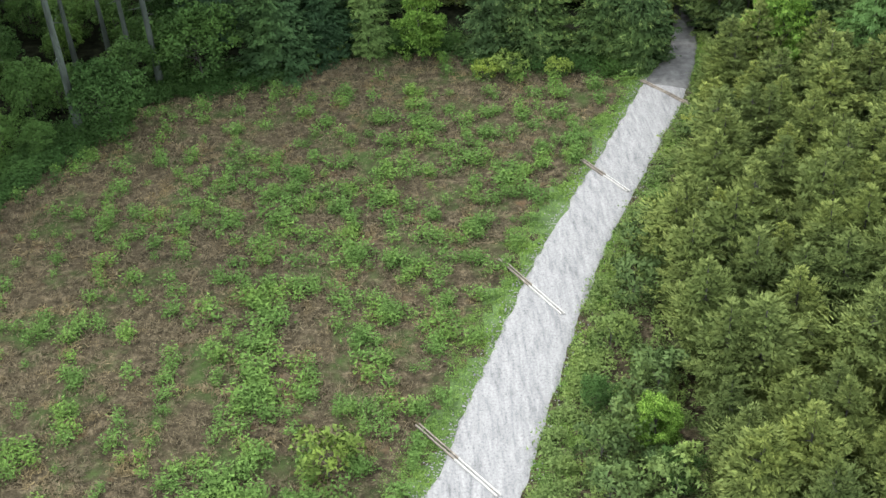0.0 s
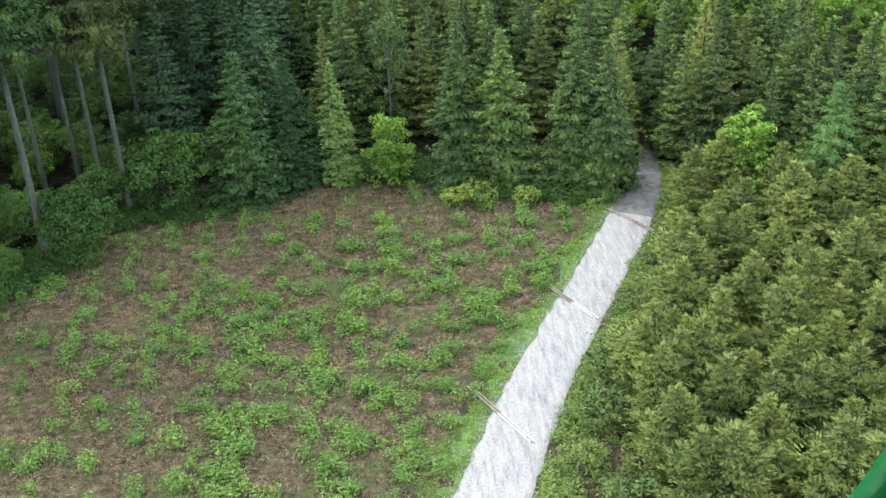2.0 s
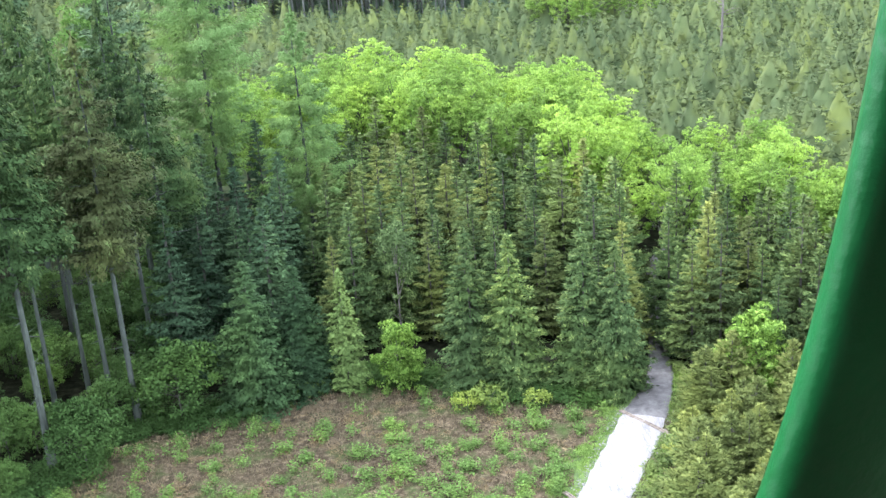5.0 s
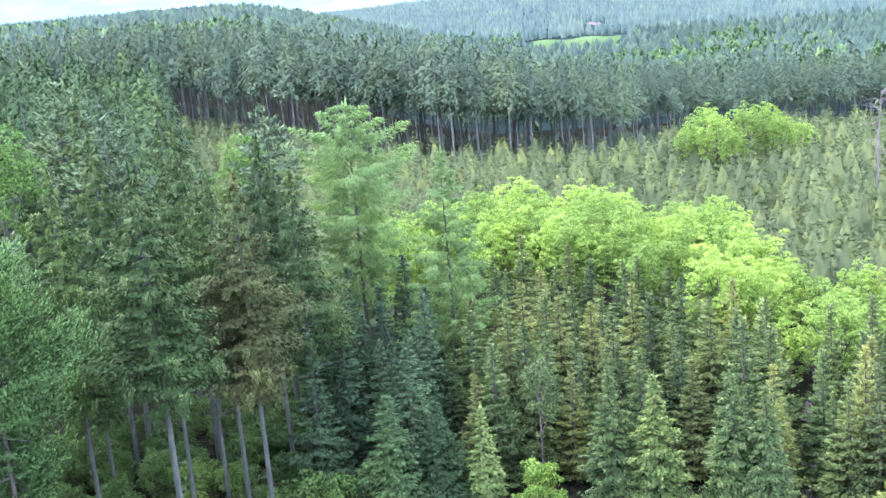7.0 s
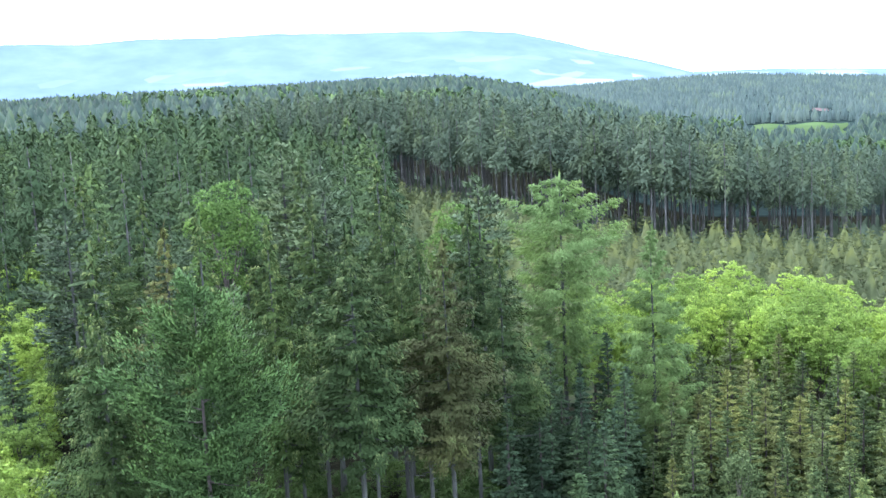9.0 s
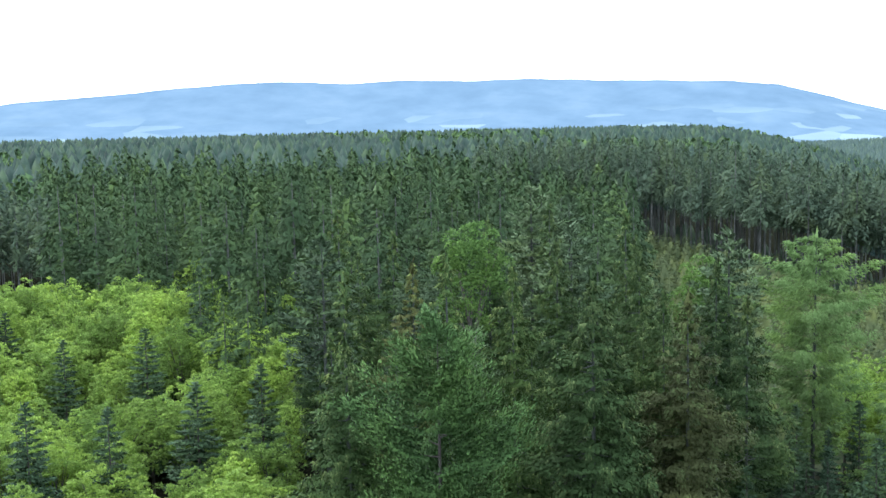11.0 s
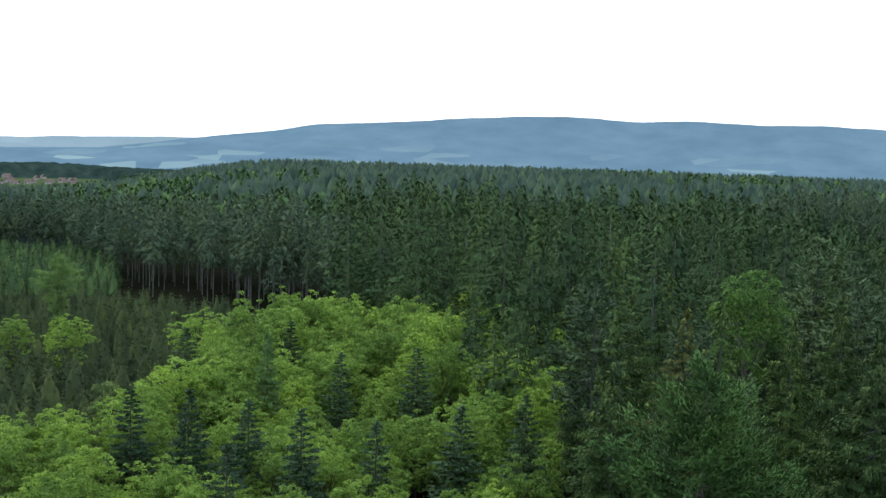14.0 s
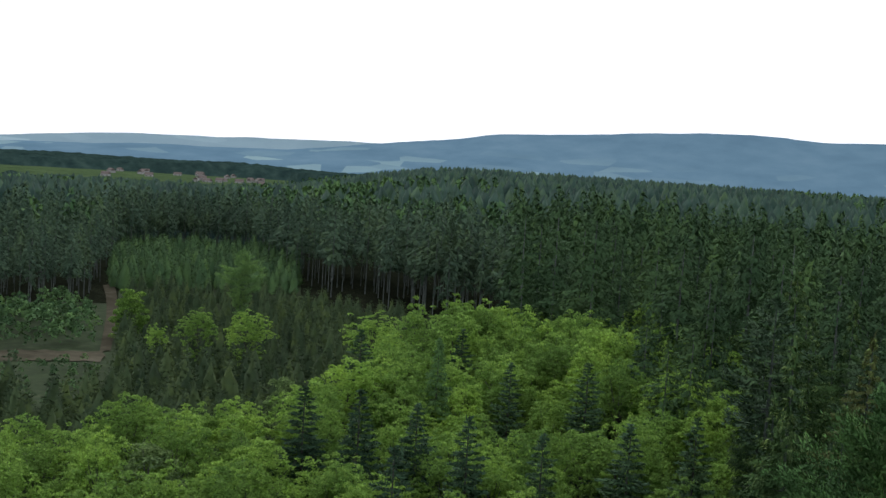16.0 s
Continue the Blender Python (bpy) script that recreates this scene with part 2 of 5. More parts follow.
M_BARK_DARK = solid("dark_bark", [(0.3, (0.033, 0.034, 0.030)), (0.6, (0.062, 0.063, 0.056)), (0.8, (0.105, 0.106, 0.095))], 3.0, 0.5, 14.0, second=0.6, stretch=(1, 1, 0.25))
M_BARK_GREY = solid("weathered_dead_wood", [(0.3, (0.075, 0.072, 0.068)), (0.7, (0.14, 0.136, 0.13))], 4.0, 0.3, 12.0, stretch=(1, 1, 0.25))
M_BARK_EDGE = solid("thin_grey_bark", [(0.3, (0.050, 0.060, 0.056)), (0.55, (0.095, 0.112, 0.104)), (0.8, (0.175, 0.198, 0.186))], 0.9, 0.0, second=0.15)
# Dark colour stands for shade between the crowns, its blue for distance haze
M_CANOPY_SHADE = solid("shaded_hazed_canopy", [(0.35, (0.012, 0.024, 0.023)), (0.5, (0.020, 0.038, 0.034)), (0.65, (0.030, 0.052, 0.044))], 0.05, 0.6, 0.12, second=0.008, rough=1.0, gloss=0.0)
# Litter, its colour taken down to near black for shade under the trees
M_LITTER_SHADED = solid("shaded_forest_litter", [(0.35, (0.006, 0.0075, 0.005)), (0.5, (0.012, 0.0145, 0.009)), (0.65, (0.024, 0.027, 0.016))], 1.6, 0.5, 5.0, second=0.2, rough=1.0, gloss=0.0)
M_TRACK = solid("pale_track_soil", [(0.3, (0.040, 0.038, 0.026)), (0.6, (0.070, 0.064, 0.046)), (0.8, (0.10, 0.092, 0.070))], 0.3, 0.0, second=0.05, gloss=0.0)

# ---------------------------------------------------------------- mesh tools
RNG = np.random.default_rng(7)


def soft_normals(faces, up=0.55, own=0.45):
    """Shading normals of a crown: mostly outwards and upwards from its axis, partly each face's own."""
    n = np.cross(faces[:, 1] - faces[:, 0], faces[:, 2] - faces[:, 0])
    n = n / np.maximum(np.linalg.norm(n, axis=-1, keepdims=True), 1e-9)
    out = faces * np.array([1.0, 1.0, 0.0])
    out = out / np.maximum(np.linalg.norm(out, axis=-1, keepdims=True), 0.35)
    c = out.mean(1) + np.array([0, 0, up])
    n = n * np.where((n * c).sum(-1, keepdims=True) < 0, -1.0, 1.0)
    v = out + np.array([0, 0, up]) + n[:, None] * own
    return v / np.maximum(np.linalg.norm(v, axis=-1, keepdims=True), 1e-9)


def mesh_of(name, faces, mat, normals=None):
    """A mesh from an array of separate faces (n, 3 or 4, 3)."""
    n, k = faces.shape[:2]
    if normals is not None:
        g = np.cross(faces[:, 1] - faces[:, 0], faces[:, 2] - faces[:, 0])
        turned = (g * normals.mean(1)).sum(-1) < 0
        faces, normals = faces.copy(), normals.copy()
        faces[turned], normals[turned] = faces[turned][:, ::-1], normals[turned][:, ::-1]
    me = bpy.data.meshes.new(name)
    me.vertices.add(n * k)
    me.vertices.foreach_set("co", np.ascontiguousarray(faces, dtype=np.float32).ravel())
    me.loops.add(n * k)
    me.loops.foreach_set("vertex_index", np.arange(n * k, dtype=np.int32))
    me.polygons.add(n)
    me.polygons.foreach_set("loop_start", np.arange(n, dtype=np.int32) * k)
    me.update(calc_edges=True)
    me.materials.append(mat)
    if normals is not None:
        me.polygons.foreach_set("use_smooth", np.ones(n, dtype=bool))
        me.normals_split_custom_set(np.ascontiguousarray(normals, dtype=np.float32).reshape(-1, 3))
    return me


def grid_mesh(name, pts, mat, smooth=True, wrap=False):
    """A mesh from a grid of points (rows, columns, 3)."""
    r, c = pts.shape[:2]
    idx = np.arange(r * c).reshape(r, c)
    if wrap:
        idx = np.concatenate([idx, idx[:, :1]], 1)
    q = np.stack([idx[:-1, :-1], idx[:-1, 1:], idx[1:, 1:], idx[1:, :-1]], -1).reshape(-1, 4)
    me = bpy.data.meshes.new(name)
    me.vertices.add(r * c)
    me.vertices.foreach_set("co", np.ascontiguousarray(pts, dtype=np.float32).ravel())
    me.loops.add(q.size)
    me.loops.foreach_set("vertex_index", q.astype(np.int32).ravel())
    me.polygons.add(len(q))
    me.polygons.foreach_set("loop_start", np.arange(len(q), dtype=np.int32) * 4)
    me.update(calc_edges=True)
    me.materials.append(mat)
    if smooth:
        me.polygons.foreach_set("use_smooth", np.ones(len(q), dtype=bool))
    return me


def part(name, me, parent, label=""):
    ob = new(name, me)
    ob.parent = parent
    if label:
        tagged(ob, label)
    return ob


def unit(v):
    return v / np.maximum(np.linalg.norm(v, axis=-1, keepdims=True), 1e-9)


def tube(path, radii, sides=7):
    """A tapered tube along a path, as quads."""
    path, radii = np.asarray(path, float), np.asarray(radii, float)
    d = unit(np.gradient(path, axis=0))
    ref = np.where(np.abs(d[:, 2:3]) > 0.9, np.array([[1.0, 0, 0]]), np.array([[0, 0, 1.0]]))
    a = unit(np.cross(d, ref))
    b = np.cross(d, a)
    th = np.linspace(0, 2 * np.pi, sides, endpoint=False)
    ring = path[:, None] + radii[:, None, None] * (np.cos(th)[None, :, None] * a[:, None] + np.sin(th)[None, :, None] * b[:, None])
    nxt = np.roll(ring, -1, axis=1)
    return np.stack([ring[:-1], nxt[:-1], nxt[1:], ring[1:]], 2).reshape(-1, 4, 3)


def kites(base, way, length, width, sag=0.0, rng=RNG, flat=0.6, three=False):
    """Leaf-shaped faces from base points along the ways; a small flat keeps them lying level. three: slim triangles."""
    n = len(base)
    length, width = np.broadcast_to(length, n)[:, None], np.broadcast_to(width, n)[:, None]
    up = unit(rng.normal(size=(n, 3)) * flat + np.array([0, 0, 1.0]))
    side = unit(np.cross(way, up))
    drop = np.array([0, 0, -1.0]) * length * sag
    if three:
        b = base - way * length * 0.3
        return np.stack([b - side * width, b + side * width, base + way * length * 0.7 + drop], 1)
    m = base + way * length * 0.5 + drop * 0.3
    return np.stack([base, m + side * width, base + way * length + drop, m - side * width], 1)


def ragged_cone(h, r, bottom, rings, sides, seed, taper=0.85, jag=0.22):
    """A closed, uneven cone of needles: the dense inside of a crown far off."""
    rng = np.random.default_rng(seed)
    s = np.linspace(0, 1, rings + 1)
    th = np.linspace(0, 2 * np.pi, sides, endpoint=False)
    rad = r * np.maximum((1 - s) ** taper, 0.015)[:, None] * rng.uniform(1 - jag, 1 + jag, (rings + 1, sides))
    rad[0] *= 0.62
    z = bottom + (h - bottom) * s[:, None] + rng.normal(0, (h - bottom) / rings * 0.16, rad.shape) * (1 - s[:, None])
    p = np.stack([np.cos(th) * rad, np.sin(th) * rad, z], -1)
    n = np.roll(p, -1, axis=1)
    return np.concatenate([np.stack([p[:-1], n[:-1], n[1:]], 2).reshape(-1, 3, 3), np.stack([p[:-1], n[1:], p[1:]], 2).reshape(-1, 3, 3)])


def plumes(h, r, bottom, branches, step, sprays, leaf, seed, shape, slim=0.27, droop=0.25, lift=0.15, hang=0.3, rise=0.0, puff=0.16, flat=0.6, uneven=0.3, inner=0.3, core=0.45, tip=0.55, gaps=0.0, tops=7, wander=0.3):
    """Crown of a conifer seen close: branches that carry puffs of needle sprays, longest where shape says. Returns faces, normals and the new growth."""
    rng = np.random.default_rng(seed)
    s = (np.arange(branches) + rng.random(branches)) / branches
    s = s[rng.random(branches) >= gaps]
    z = bottom + (h * 0.975 - bottom) * s
    az = np.arange(len(s)) * 2.39996 + rng.normal(0, wander, len(s))
    lobes = 1 + uneven * 0.5 * np.sin(az * 2 + rng.uniform(0, 6)) * np.sin(s * 8 + rng.uniform(0, 6))
    ln = np.maximum(0.05 * r, r * np.interp(s, *zip(*shape)) * lobes * rng.uniform(1 - uneven, 1 + uneven * 0.5, len(s)))
    n = np.maximum(1, np.round(ln * (1 - inner) / step)).astype(int)
    b = np.repeat(np.arange(len(s)), n)
    k = np.arange(len(b)) - np.repeat(np.cumsum(n) - n, n)
    u = inner + (1 - inner) * ((k + rng.uniform(0.35, 1.0, len(b))) / n[b]) ** 0.8
    out = np.stack([np.cos(az), np.sin(az), 0 * az], -1)[b]
    side = np.stack([-np.sin(az), np.cos(az), 0 * az], -1)[b]
    up = np.array([[0, 0, 1.0]])
    c = out * (u * ln[b])[:, None] + side * (rng.normal(0, 0.17, len(b)) * ln[b] * (1.15 - u))[:, None]
    c = c + up * (z[b] + ln[b] * (lift * u ** 2.5 - droop * u))[:, None]
    pr = puff * r * (0.45 + 0.65 * ln[b] / r) * rng.uniform(0.65, 1.35, len(b)) * np.interp(u, [inner, 1], [1.15, 0.75])
    m = np.repeat(np.arange(len(b)), sprays)
    d = unit(rng.normal(size=(len(m), 3)))
    rad = rng.random(len(m)) ** 0.45
    off = d * (rad * pr[m])[:, None] * np.array([1, 1, flat]) + out[m] * (rng.normal(0, 0.5, len(m)) * pr[m])[:, None]
    off[:, 2] -= hang * pr[m] * np.abs(rng.normal(0, 0.8, len(m)))
    way = unit(out[m] * 0.9 + d * 0.4 + rng.normal(size=(len(m), 3)) * 0.3 + up * (rise - hang * 0.6))
    size = leaf * rng.uniform(0.6, 1.4, len(m))
    p = c[m] + off
    p[:, 2] = np.minimum(p[:, 2], h)
    q = kites(p, way, size, size * slim, 0.1 * max(hang, 0), rng, 0.9, True)
    own = unit(np.cross(q[:, 1] - q[:, 0], q[:, 2] - q[:, 0]))
    aim_ = d * 0.6 + out[m] * 0.5 + up * 0.6
    own = own * np.where((own * aim_).sum(-1, keepdims=True) < 0, -1.0, 1.0)
    nq = np.repeat(unit(aim_ + own * 0.5)[:, None], 3, 1)
    new_growth = d[:, 2] * rad * 0.5 + (u[m] - 0.6) + 0.35 * (s[b][m] - 0.45) + rng.normal(0, 0.25, len(m)) > tip
    top = np.tile(np.array([[0, 0, h * 0.95]]), (tops, 1)) + rng.normal(0, 0.01, (tops, 3)) * h * np.array([0.4, 0.4, 1.6])
    more = [kites(top, unit(rng.normal(0, 0.3, (tops, 3)) + up), h * 0.045 * rng.uniform(0.6, 1.2, tops), h * 0.006, 0, rng, 0.5, True)]
    if core:
        f = rng.choice(len(ln), int(core * 1.7 * len(m)), p=ln / ln.sum())
        fu = rng.uniform(0.12, 0.78, len(f)) ** 0.8
        fo, fs = (np.stack(v, -1) for v in ((np.cos(az[f]), np.sin(az[f]), 0 * f), (-np.sin(az[f]), np.cos(az[f]), 0 * f)))
        fp = fo * (fu * ln[f])[:, None] + fs * (rng.normal(0, 0.30, len(f)) * ln[f] * fu)[:, None]
        fp = fp + up * (z[f] + ln[f] * (lift * fu ** 2.5 - droop * fu) - 0.25 * leaf)[:, None]
        fz = leaf * rng.uniform(0.9, 1.7, len(f)) * np.clip(ln[f] / (0.5 * r), 0.5, 1.0)
        more.append(kites(fp, unit(fo + rng.normal(size=fo.shape) * 0.45 + up * (rise * 0.5 - 0.25)), fz, fz * 0.23, 0.1, rng, 0.7, True))
    more = np.concatenate(more)
    return np.concatenate([q, more]), np.concatenate([nq, soft_normals(more, 0.6, 0.6)]), np.concatenate([new_growth, np.zeros(len(more), bool)])


def conifer_wood(h, r0, bottom, r, seed=1, bare=0, lean=0.0):
    """Tapered trunk with a few limbs and dead stubs under the crown."""
    rng = np.random.default_rng(seed + 50)
    t = np.linspace(0, 1, 9)
    wob = np.cumsum(rng.normal(0, 0.012 * r0 * 8, (9, 2)), 0) * 0.15
    path = np.stack([wob[:, 0] + lean * h * t, wob[:, 1], t * h * 0.98], -1)
    path[0, :2] = 0
    rad = r0 * (1 - t) ** 0.8 + 0.012
    rad[0] *= 1.35
    q = [tube(path, rad, 8)]
    for i in range(14 + bare):
        zz = rng.uniform(bottom, h * 0.8) if i < 14 else rng.uniform(bottom * 0.35, bottom)
        a = rng.uniform(0, 6.28)
        ll = r * (1 - (zz - bottom) / (h - bottom)) * 0.7 if i < 14 else rng.uniform(0.4, 1.3)
        tt = np.linspace(0, 1, 4)[:, None]
        d = np.array([math.cos(a), math.sin(a), -0.12])
        c = np.array([np.interp(zz / h / 0.98, t, path[:, 0]), np.interp(zz / h / 0.98, t, path[:, 1]), zz])
        q.append(tube(c + d * ll * tt + np.array([0, 0, 0.12]) * tt ** 2 * ll, (0.05 if i < 14 else 0.03) * (1 - tt[:, 0] * 0.8) * max(0.6, h / 20), 4))
    return np.concatenate(q)


def broadleaf(h, r, bottom, clumps, leaves, leaf, seed=1, trunk=0.14, flatness=0.75, top_bias=0.3, stems=1, slim=0.34, rise=-0.1, puff=(0.20, 0.40), inner=0.45, cone=0.0):
    """Crown of clumps of leaves held by limbs. Returns faces of leaves, of wood, and the leaves' normals."""
    rng = np.random.default_rng(seed)
    cz = (h + bottom) / 2
    v = unit(rng.normal(size=(clumps, 3)))
    v[:, 2] = np.abs(v[:, 2]) * np.where(rng.random(clumps) < 0.5 + top_bias, 1, -1)
    rad = rng.uniform(inner, 1.0, clumps) ** 0.6
    lump = 1 + 0.25 * np.sin(3 * np.arctan2(v[:, 1], v[:, 0]) + seed) * np.cos(2 * v[:, 2] + seed)
    c = v * (rad * lump)[:, None] * np.array([r, r, (h - bottom) / 2]) + np.array([0, 0, cz])
    c[:, :2] *= (1 - cone * np.clip((c[:, 2:] - bottom) / (h - bottom), 0, 1))
    cr = r * rng.uniform(*puff, clumps)
    b = np.repeat(np.arange(clumps), leaves)
    d = unit(rng.normal(size=(len(b), 3)) + v[b] * 0.5 + np.array([0, 0, 0.55]))
    p = c[b] + d * (cr[b] * rng.uniform(0.25, 1.0, len(b)) ** 0.4)[:, None] * np.array([1, 1, flatness])
    way = unit(d * 0.7 + rng.normal(size=(len(b), 3)) * 0.7 + np.array([0, 0, rise]))
    size = leaf * rng.uniform(0.6, 1.4, len(b))
    q = kites(p, way, size, size * slim, 0.1, rng, 0.7, True)
    wood = []
    for s in range(stems):
        off = rng.normal(0, 0.25 * (stems > 1), 2)
        t = np.linspace(0, 1, 6)
        path = np.stack([off[0] * (1 + t * 2), off[1] * (1 + t * 2), t * h * 0.8], -1)
        wood.append(tube(path, trunk * (1 - t * 0.85), 7))
    for i in rng.choice(clumps, min(12, clumps), replace=False):
        z0 = max(bottom * 0.9, c[i, 2] * 0.62)
        a = np.array([0, 0, min(z0, h * 0.7)])
        tt = np.linspace(0, 1, 4)[:, None]
        wood.append(tube(a + (c[i] - a) * tt + np.array([0, 0, -0.25]) * tt * (1 - tt), trunk * 0.4 * (1 - 0.8 * tt[:, 0]), 4))
    f = np.cross(q[:, 1] - q[:, 0], q[:, 2] - q[:, 0])
    f = unit(f) * np.where((f * d).sum(-1, keepdims=True) < 0, -1.0, 1.0)
    nq = unit(d * 0.8 + v[b] * 0.25 + np.array([0, 0, 0.2]) + f * 0.7)
    return q, np.concatenate(wood), np.repeat(nq[:, None], 3, 1)


KINDS = {}


def tree_kind(key, name, label, category, leaf_quads, wood_quads, leaf_mat, wood_mat, fresh=None, fresh_mat=None, normals=None):
    KINDS[key] = dict(normals=normals, fresh=fresh, fresh_mat=fresh_mat, name=name, label=label, category=category, leaves=leaf_quads, wood=wood_quads, mats=(leaf_mat, wood_mat), first=None)


def plant(key, x, y, z, size=1.0, turn=None, wide=1.0, group="", label=""):
    """Stands one tree of a kind; size scales the whole, wide its girth."""
    k = KINDS[key]
    turn = random.uniform(0, 6.283) if turn is None else turn
    m = Matrix.LocRotScale((x, y, z - 0.03), Euler((0, 0, turn)), (size * wide, size * wide, size))
    if k["first"] is None:
        root = new(k["name"])
        root.empty_display_size = 0.3
        part("trunk", mesh_of(k["name"] + "_trunk", k["wood"], k["mats"][1]), root)
        crown = mesh_of(k["name"] + "_crown", k["leaves"], k["mats"][0], k["normals"])
        if k["fresh_mat"]:
            crown.materials.append(k["fresh_mat"])
            crown.polygons.foreach_set("material_index", k["fresh"].astype(np.int32))
        part("crown", crown, root)
        tagged(root, k["label"], k["category"], group)
        root.matrix_basis = m
        k["first"] = root
        made = root
    else:
        src = k["first"]
        made = copy_thing(src, m @ Matrix.Diagonal((1 / src.scale[0], 1 / src.scale[1], 1 / src.scale[2], 1)))
        if group:
            made["group"] = group
    if label:
        made["label"] = label
    return made


def stamp(variants, xyz, size, rng, wide=None, soft=None):
    """Many copies of quad sets joined into one array."""
    out, nout, each = [], [], []
    pick = rng.integers(0, len(variants), len(xyz))
    turn = rng.uniform(0, 2 * np.pi, len(xyz))
    wide = np.ones(len(xyz)) if wide is None else wide
    for v, q in enumerate(variants):
        i = np.where(pick == v)[0]
        if not len(i):
            continue
        c, s = np.cos(turn[i]), np.sin(turn[i])
        k, w = size[i], (size * wide)[i]
        x = q[None, :, :, 0] * (c * w)[:, None, None] - q[None, :, :, 1] * (s * w)[:, None, None] + xyz[i, 0][:, None, None]
        y = q[None, :, :, 0] * (s * w)[:, None, None] + q[None, :, :, 1] * (c * w)[:, None, None] + xyz[i, 1][:, None, None]
        z = q[None, :, :, 2] * k[:, None, None] + xyz[i, 2][:, None, None]
        out.append(np.stack([x, y, z], -1).reshape(-1, q.shape[1], 3))
        if soft:
            each.append(np.repeat(rng.random(len(i)), len(q)))
            g = soft_normals(q, *soft)[None]
            c, s = c[:, None, None], s[:, None, None]
            nout.append(np.stack([g[..., 0] * c - g[..., 1] * s, g[..., 0] * s + g[..., 1] * c, np.broadcast_to(g[..., 2], (len(i),) + q.shape[:2])], -1).reshape(-1, q.shape[1], 3))
    return (np.concatenate(out), np.concatenate(nout), np.concatenate(each)) if soft else np.concatenate(out)


def polar(az, d):
    a = np.radians(az)
    return np.stack([np.sin(a) * d, np.cos(a) * d], -1)


def scatter(az0, az1, d0, d1, spacing, rng, jitter=0.38):
    """Jittered grid over a sector; keeps what lies between d0(az) and d1(az)."""
    far = float(np.max(d1(np.linspace(az0, az1, 60)))) if callable(d1) else d1
    n = int(far * 2 / spacing)
    gx, gy = np.meshgrid((np.arange(n + 1) - n / 2) * spacing, np.arange(int(far / spacing) + 2) * spacing)
    p = np.stack([gx.ravel(), gy.ravel()], -1)
    p = p + rng.uniform(-jitter, jitter, p.shape) * spacing
    d = np.hypot(p[:, 0], p[:, 1])
    az = np.degrees(np.arctan2(p[:, 0], p[:, 1]))
    lo = d0(az) if callable(d0) else d0
    hi = d1(az) if callable(d1) else d1
    return p[(az >= az0) & (az <= az1) & (d >= lo) & (d <= hi)]


def by_az(*pairs):
    xs, ys = [p[0] for p in pairs], [p[1] for p in pairs]
    return lambda a: np.interp(a, xs, ys)


# the lie of the land: level round the tower, then falling gently, a valley far out
def land(x, y):
    x, y = np.asarray(x, float), np.asarray(y, float)
    d = np.hypot(x, y)
    az = np.degrees(np.arctan2(x, y))
    left = np.interp(d, [0, 110, 260, 900, 1300, 2000, 3200, 6000], [0, 0, -4, -5, -14, -50, -105, -140])
    right = np.interp(d, [0, 110, 240, 275, 340, 450, 600, 800, 1000, 1200, 1330, 2400, 3700, 6000], [0, 0, -8, -11, -19, -31, -46, -58, -66, -67.5, -64, -52, -126, -150])
    right = right - np.clip(az, 0, 12) * 2.4 * np.clip((d - 1400) / 900, 0, 1)
    west = np.interp(d, [0, 110, 300, 600, 900, 1150, 1500, 1750, 1950, 2300, 3200, 6000], [0, 0, -5, -15, -30, -41, -42, -40, -44, -58, -78, -140])
    w = np.clip((az + 14) / 14, 0, 1)
    v = np.clip((-46 - az) / 12, 0, 1)
    w, v = w * w * (3 - 2 * w), v * v * (3 - 2 * v)
    return left * (1 - w - v) + right * w + west * v


def at(x, y):
    return float(land(x, y))

# ---------------------------------------------------------------- ground, road, distance


def ground_material():
    m, nt = material("clearing_soil")
    pos = place(nt)
    soil = ramp(nt, noise_of(nt, pos, 2.0, 10.0, 0.8), [(0.34, (0.012, 0.010, 0.007)), (0.45, (0.034, 0.029, 0.018)), (0.53, (0.062, 0.052, 0.033)), (0.64, (0.150, 0.126, 0.084))])
    green = ramp(nt, noise_of(nt, pos, 2.4, 6.0, 0.65), [(0.30, (0.022, 0.040, 0.012)), (0.55, (0.042, 0.070, 0.021)), (0.75, (0.072, 0.104, 0.034))])
    where = ramp(nt, noise_of(nt, pos, 0.33, 7.0, 0.66), [(0.50, (0, 0, 0)), (0.66, (1, 1, 1))])
    c = blend(nt, where, soil, green)
    rust = ramp(nt, noise_of(nt, pos, 0.62, 4.0, 0.6), [(0.62, (0, 0, 0)), (0.72, (0.7, 0.7, 0.7))])
    c = blend(nt, rust, c, (0.125, 0.080, 0.045))
    bs = node(nt, "ShaderNodeBsdfPrincipled", Roughness=0.95)
    bs.inputs["Specular IOR Level"].default_value = 0.1
    bp = node(nt, "ShaderNodeBump", Strength=0.8, Distance=0.15)
    nt.links.new(noise_of(nt, pos, 4.5, 8.0, 0.7), bp.inputs["Height"])
    nt.links.new(bp.outputs["Normal"], bs.inputs["Normal"])
    nt.links.new(c, bs.inputs["Base Color"])
    out = nt.nodes.new("ShaderNodeOutputMaterial")
    nt.links.new(bs.outputs[0], out.inputs["Surface"])
    return m


M_GROUND = ground_material()


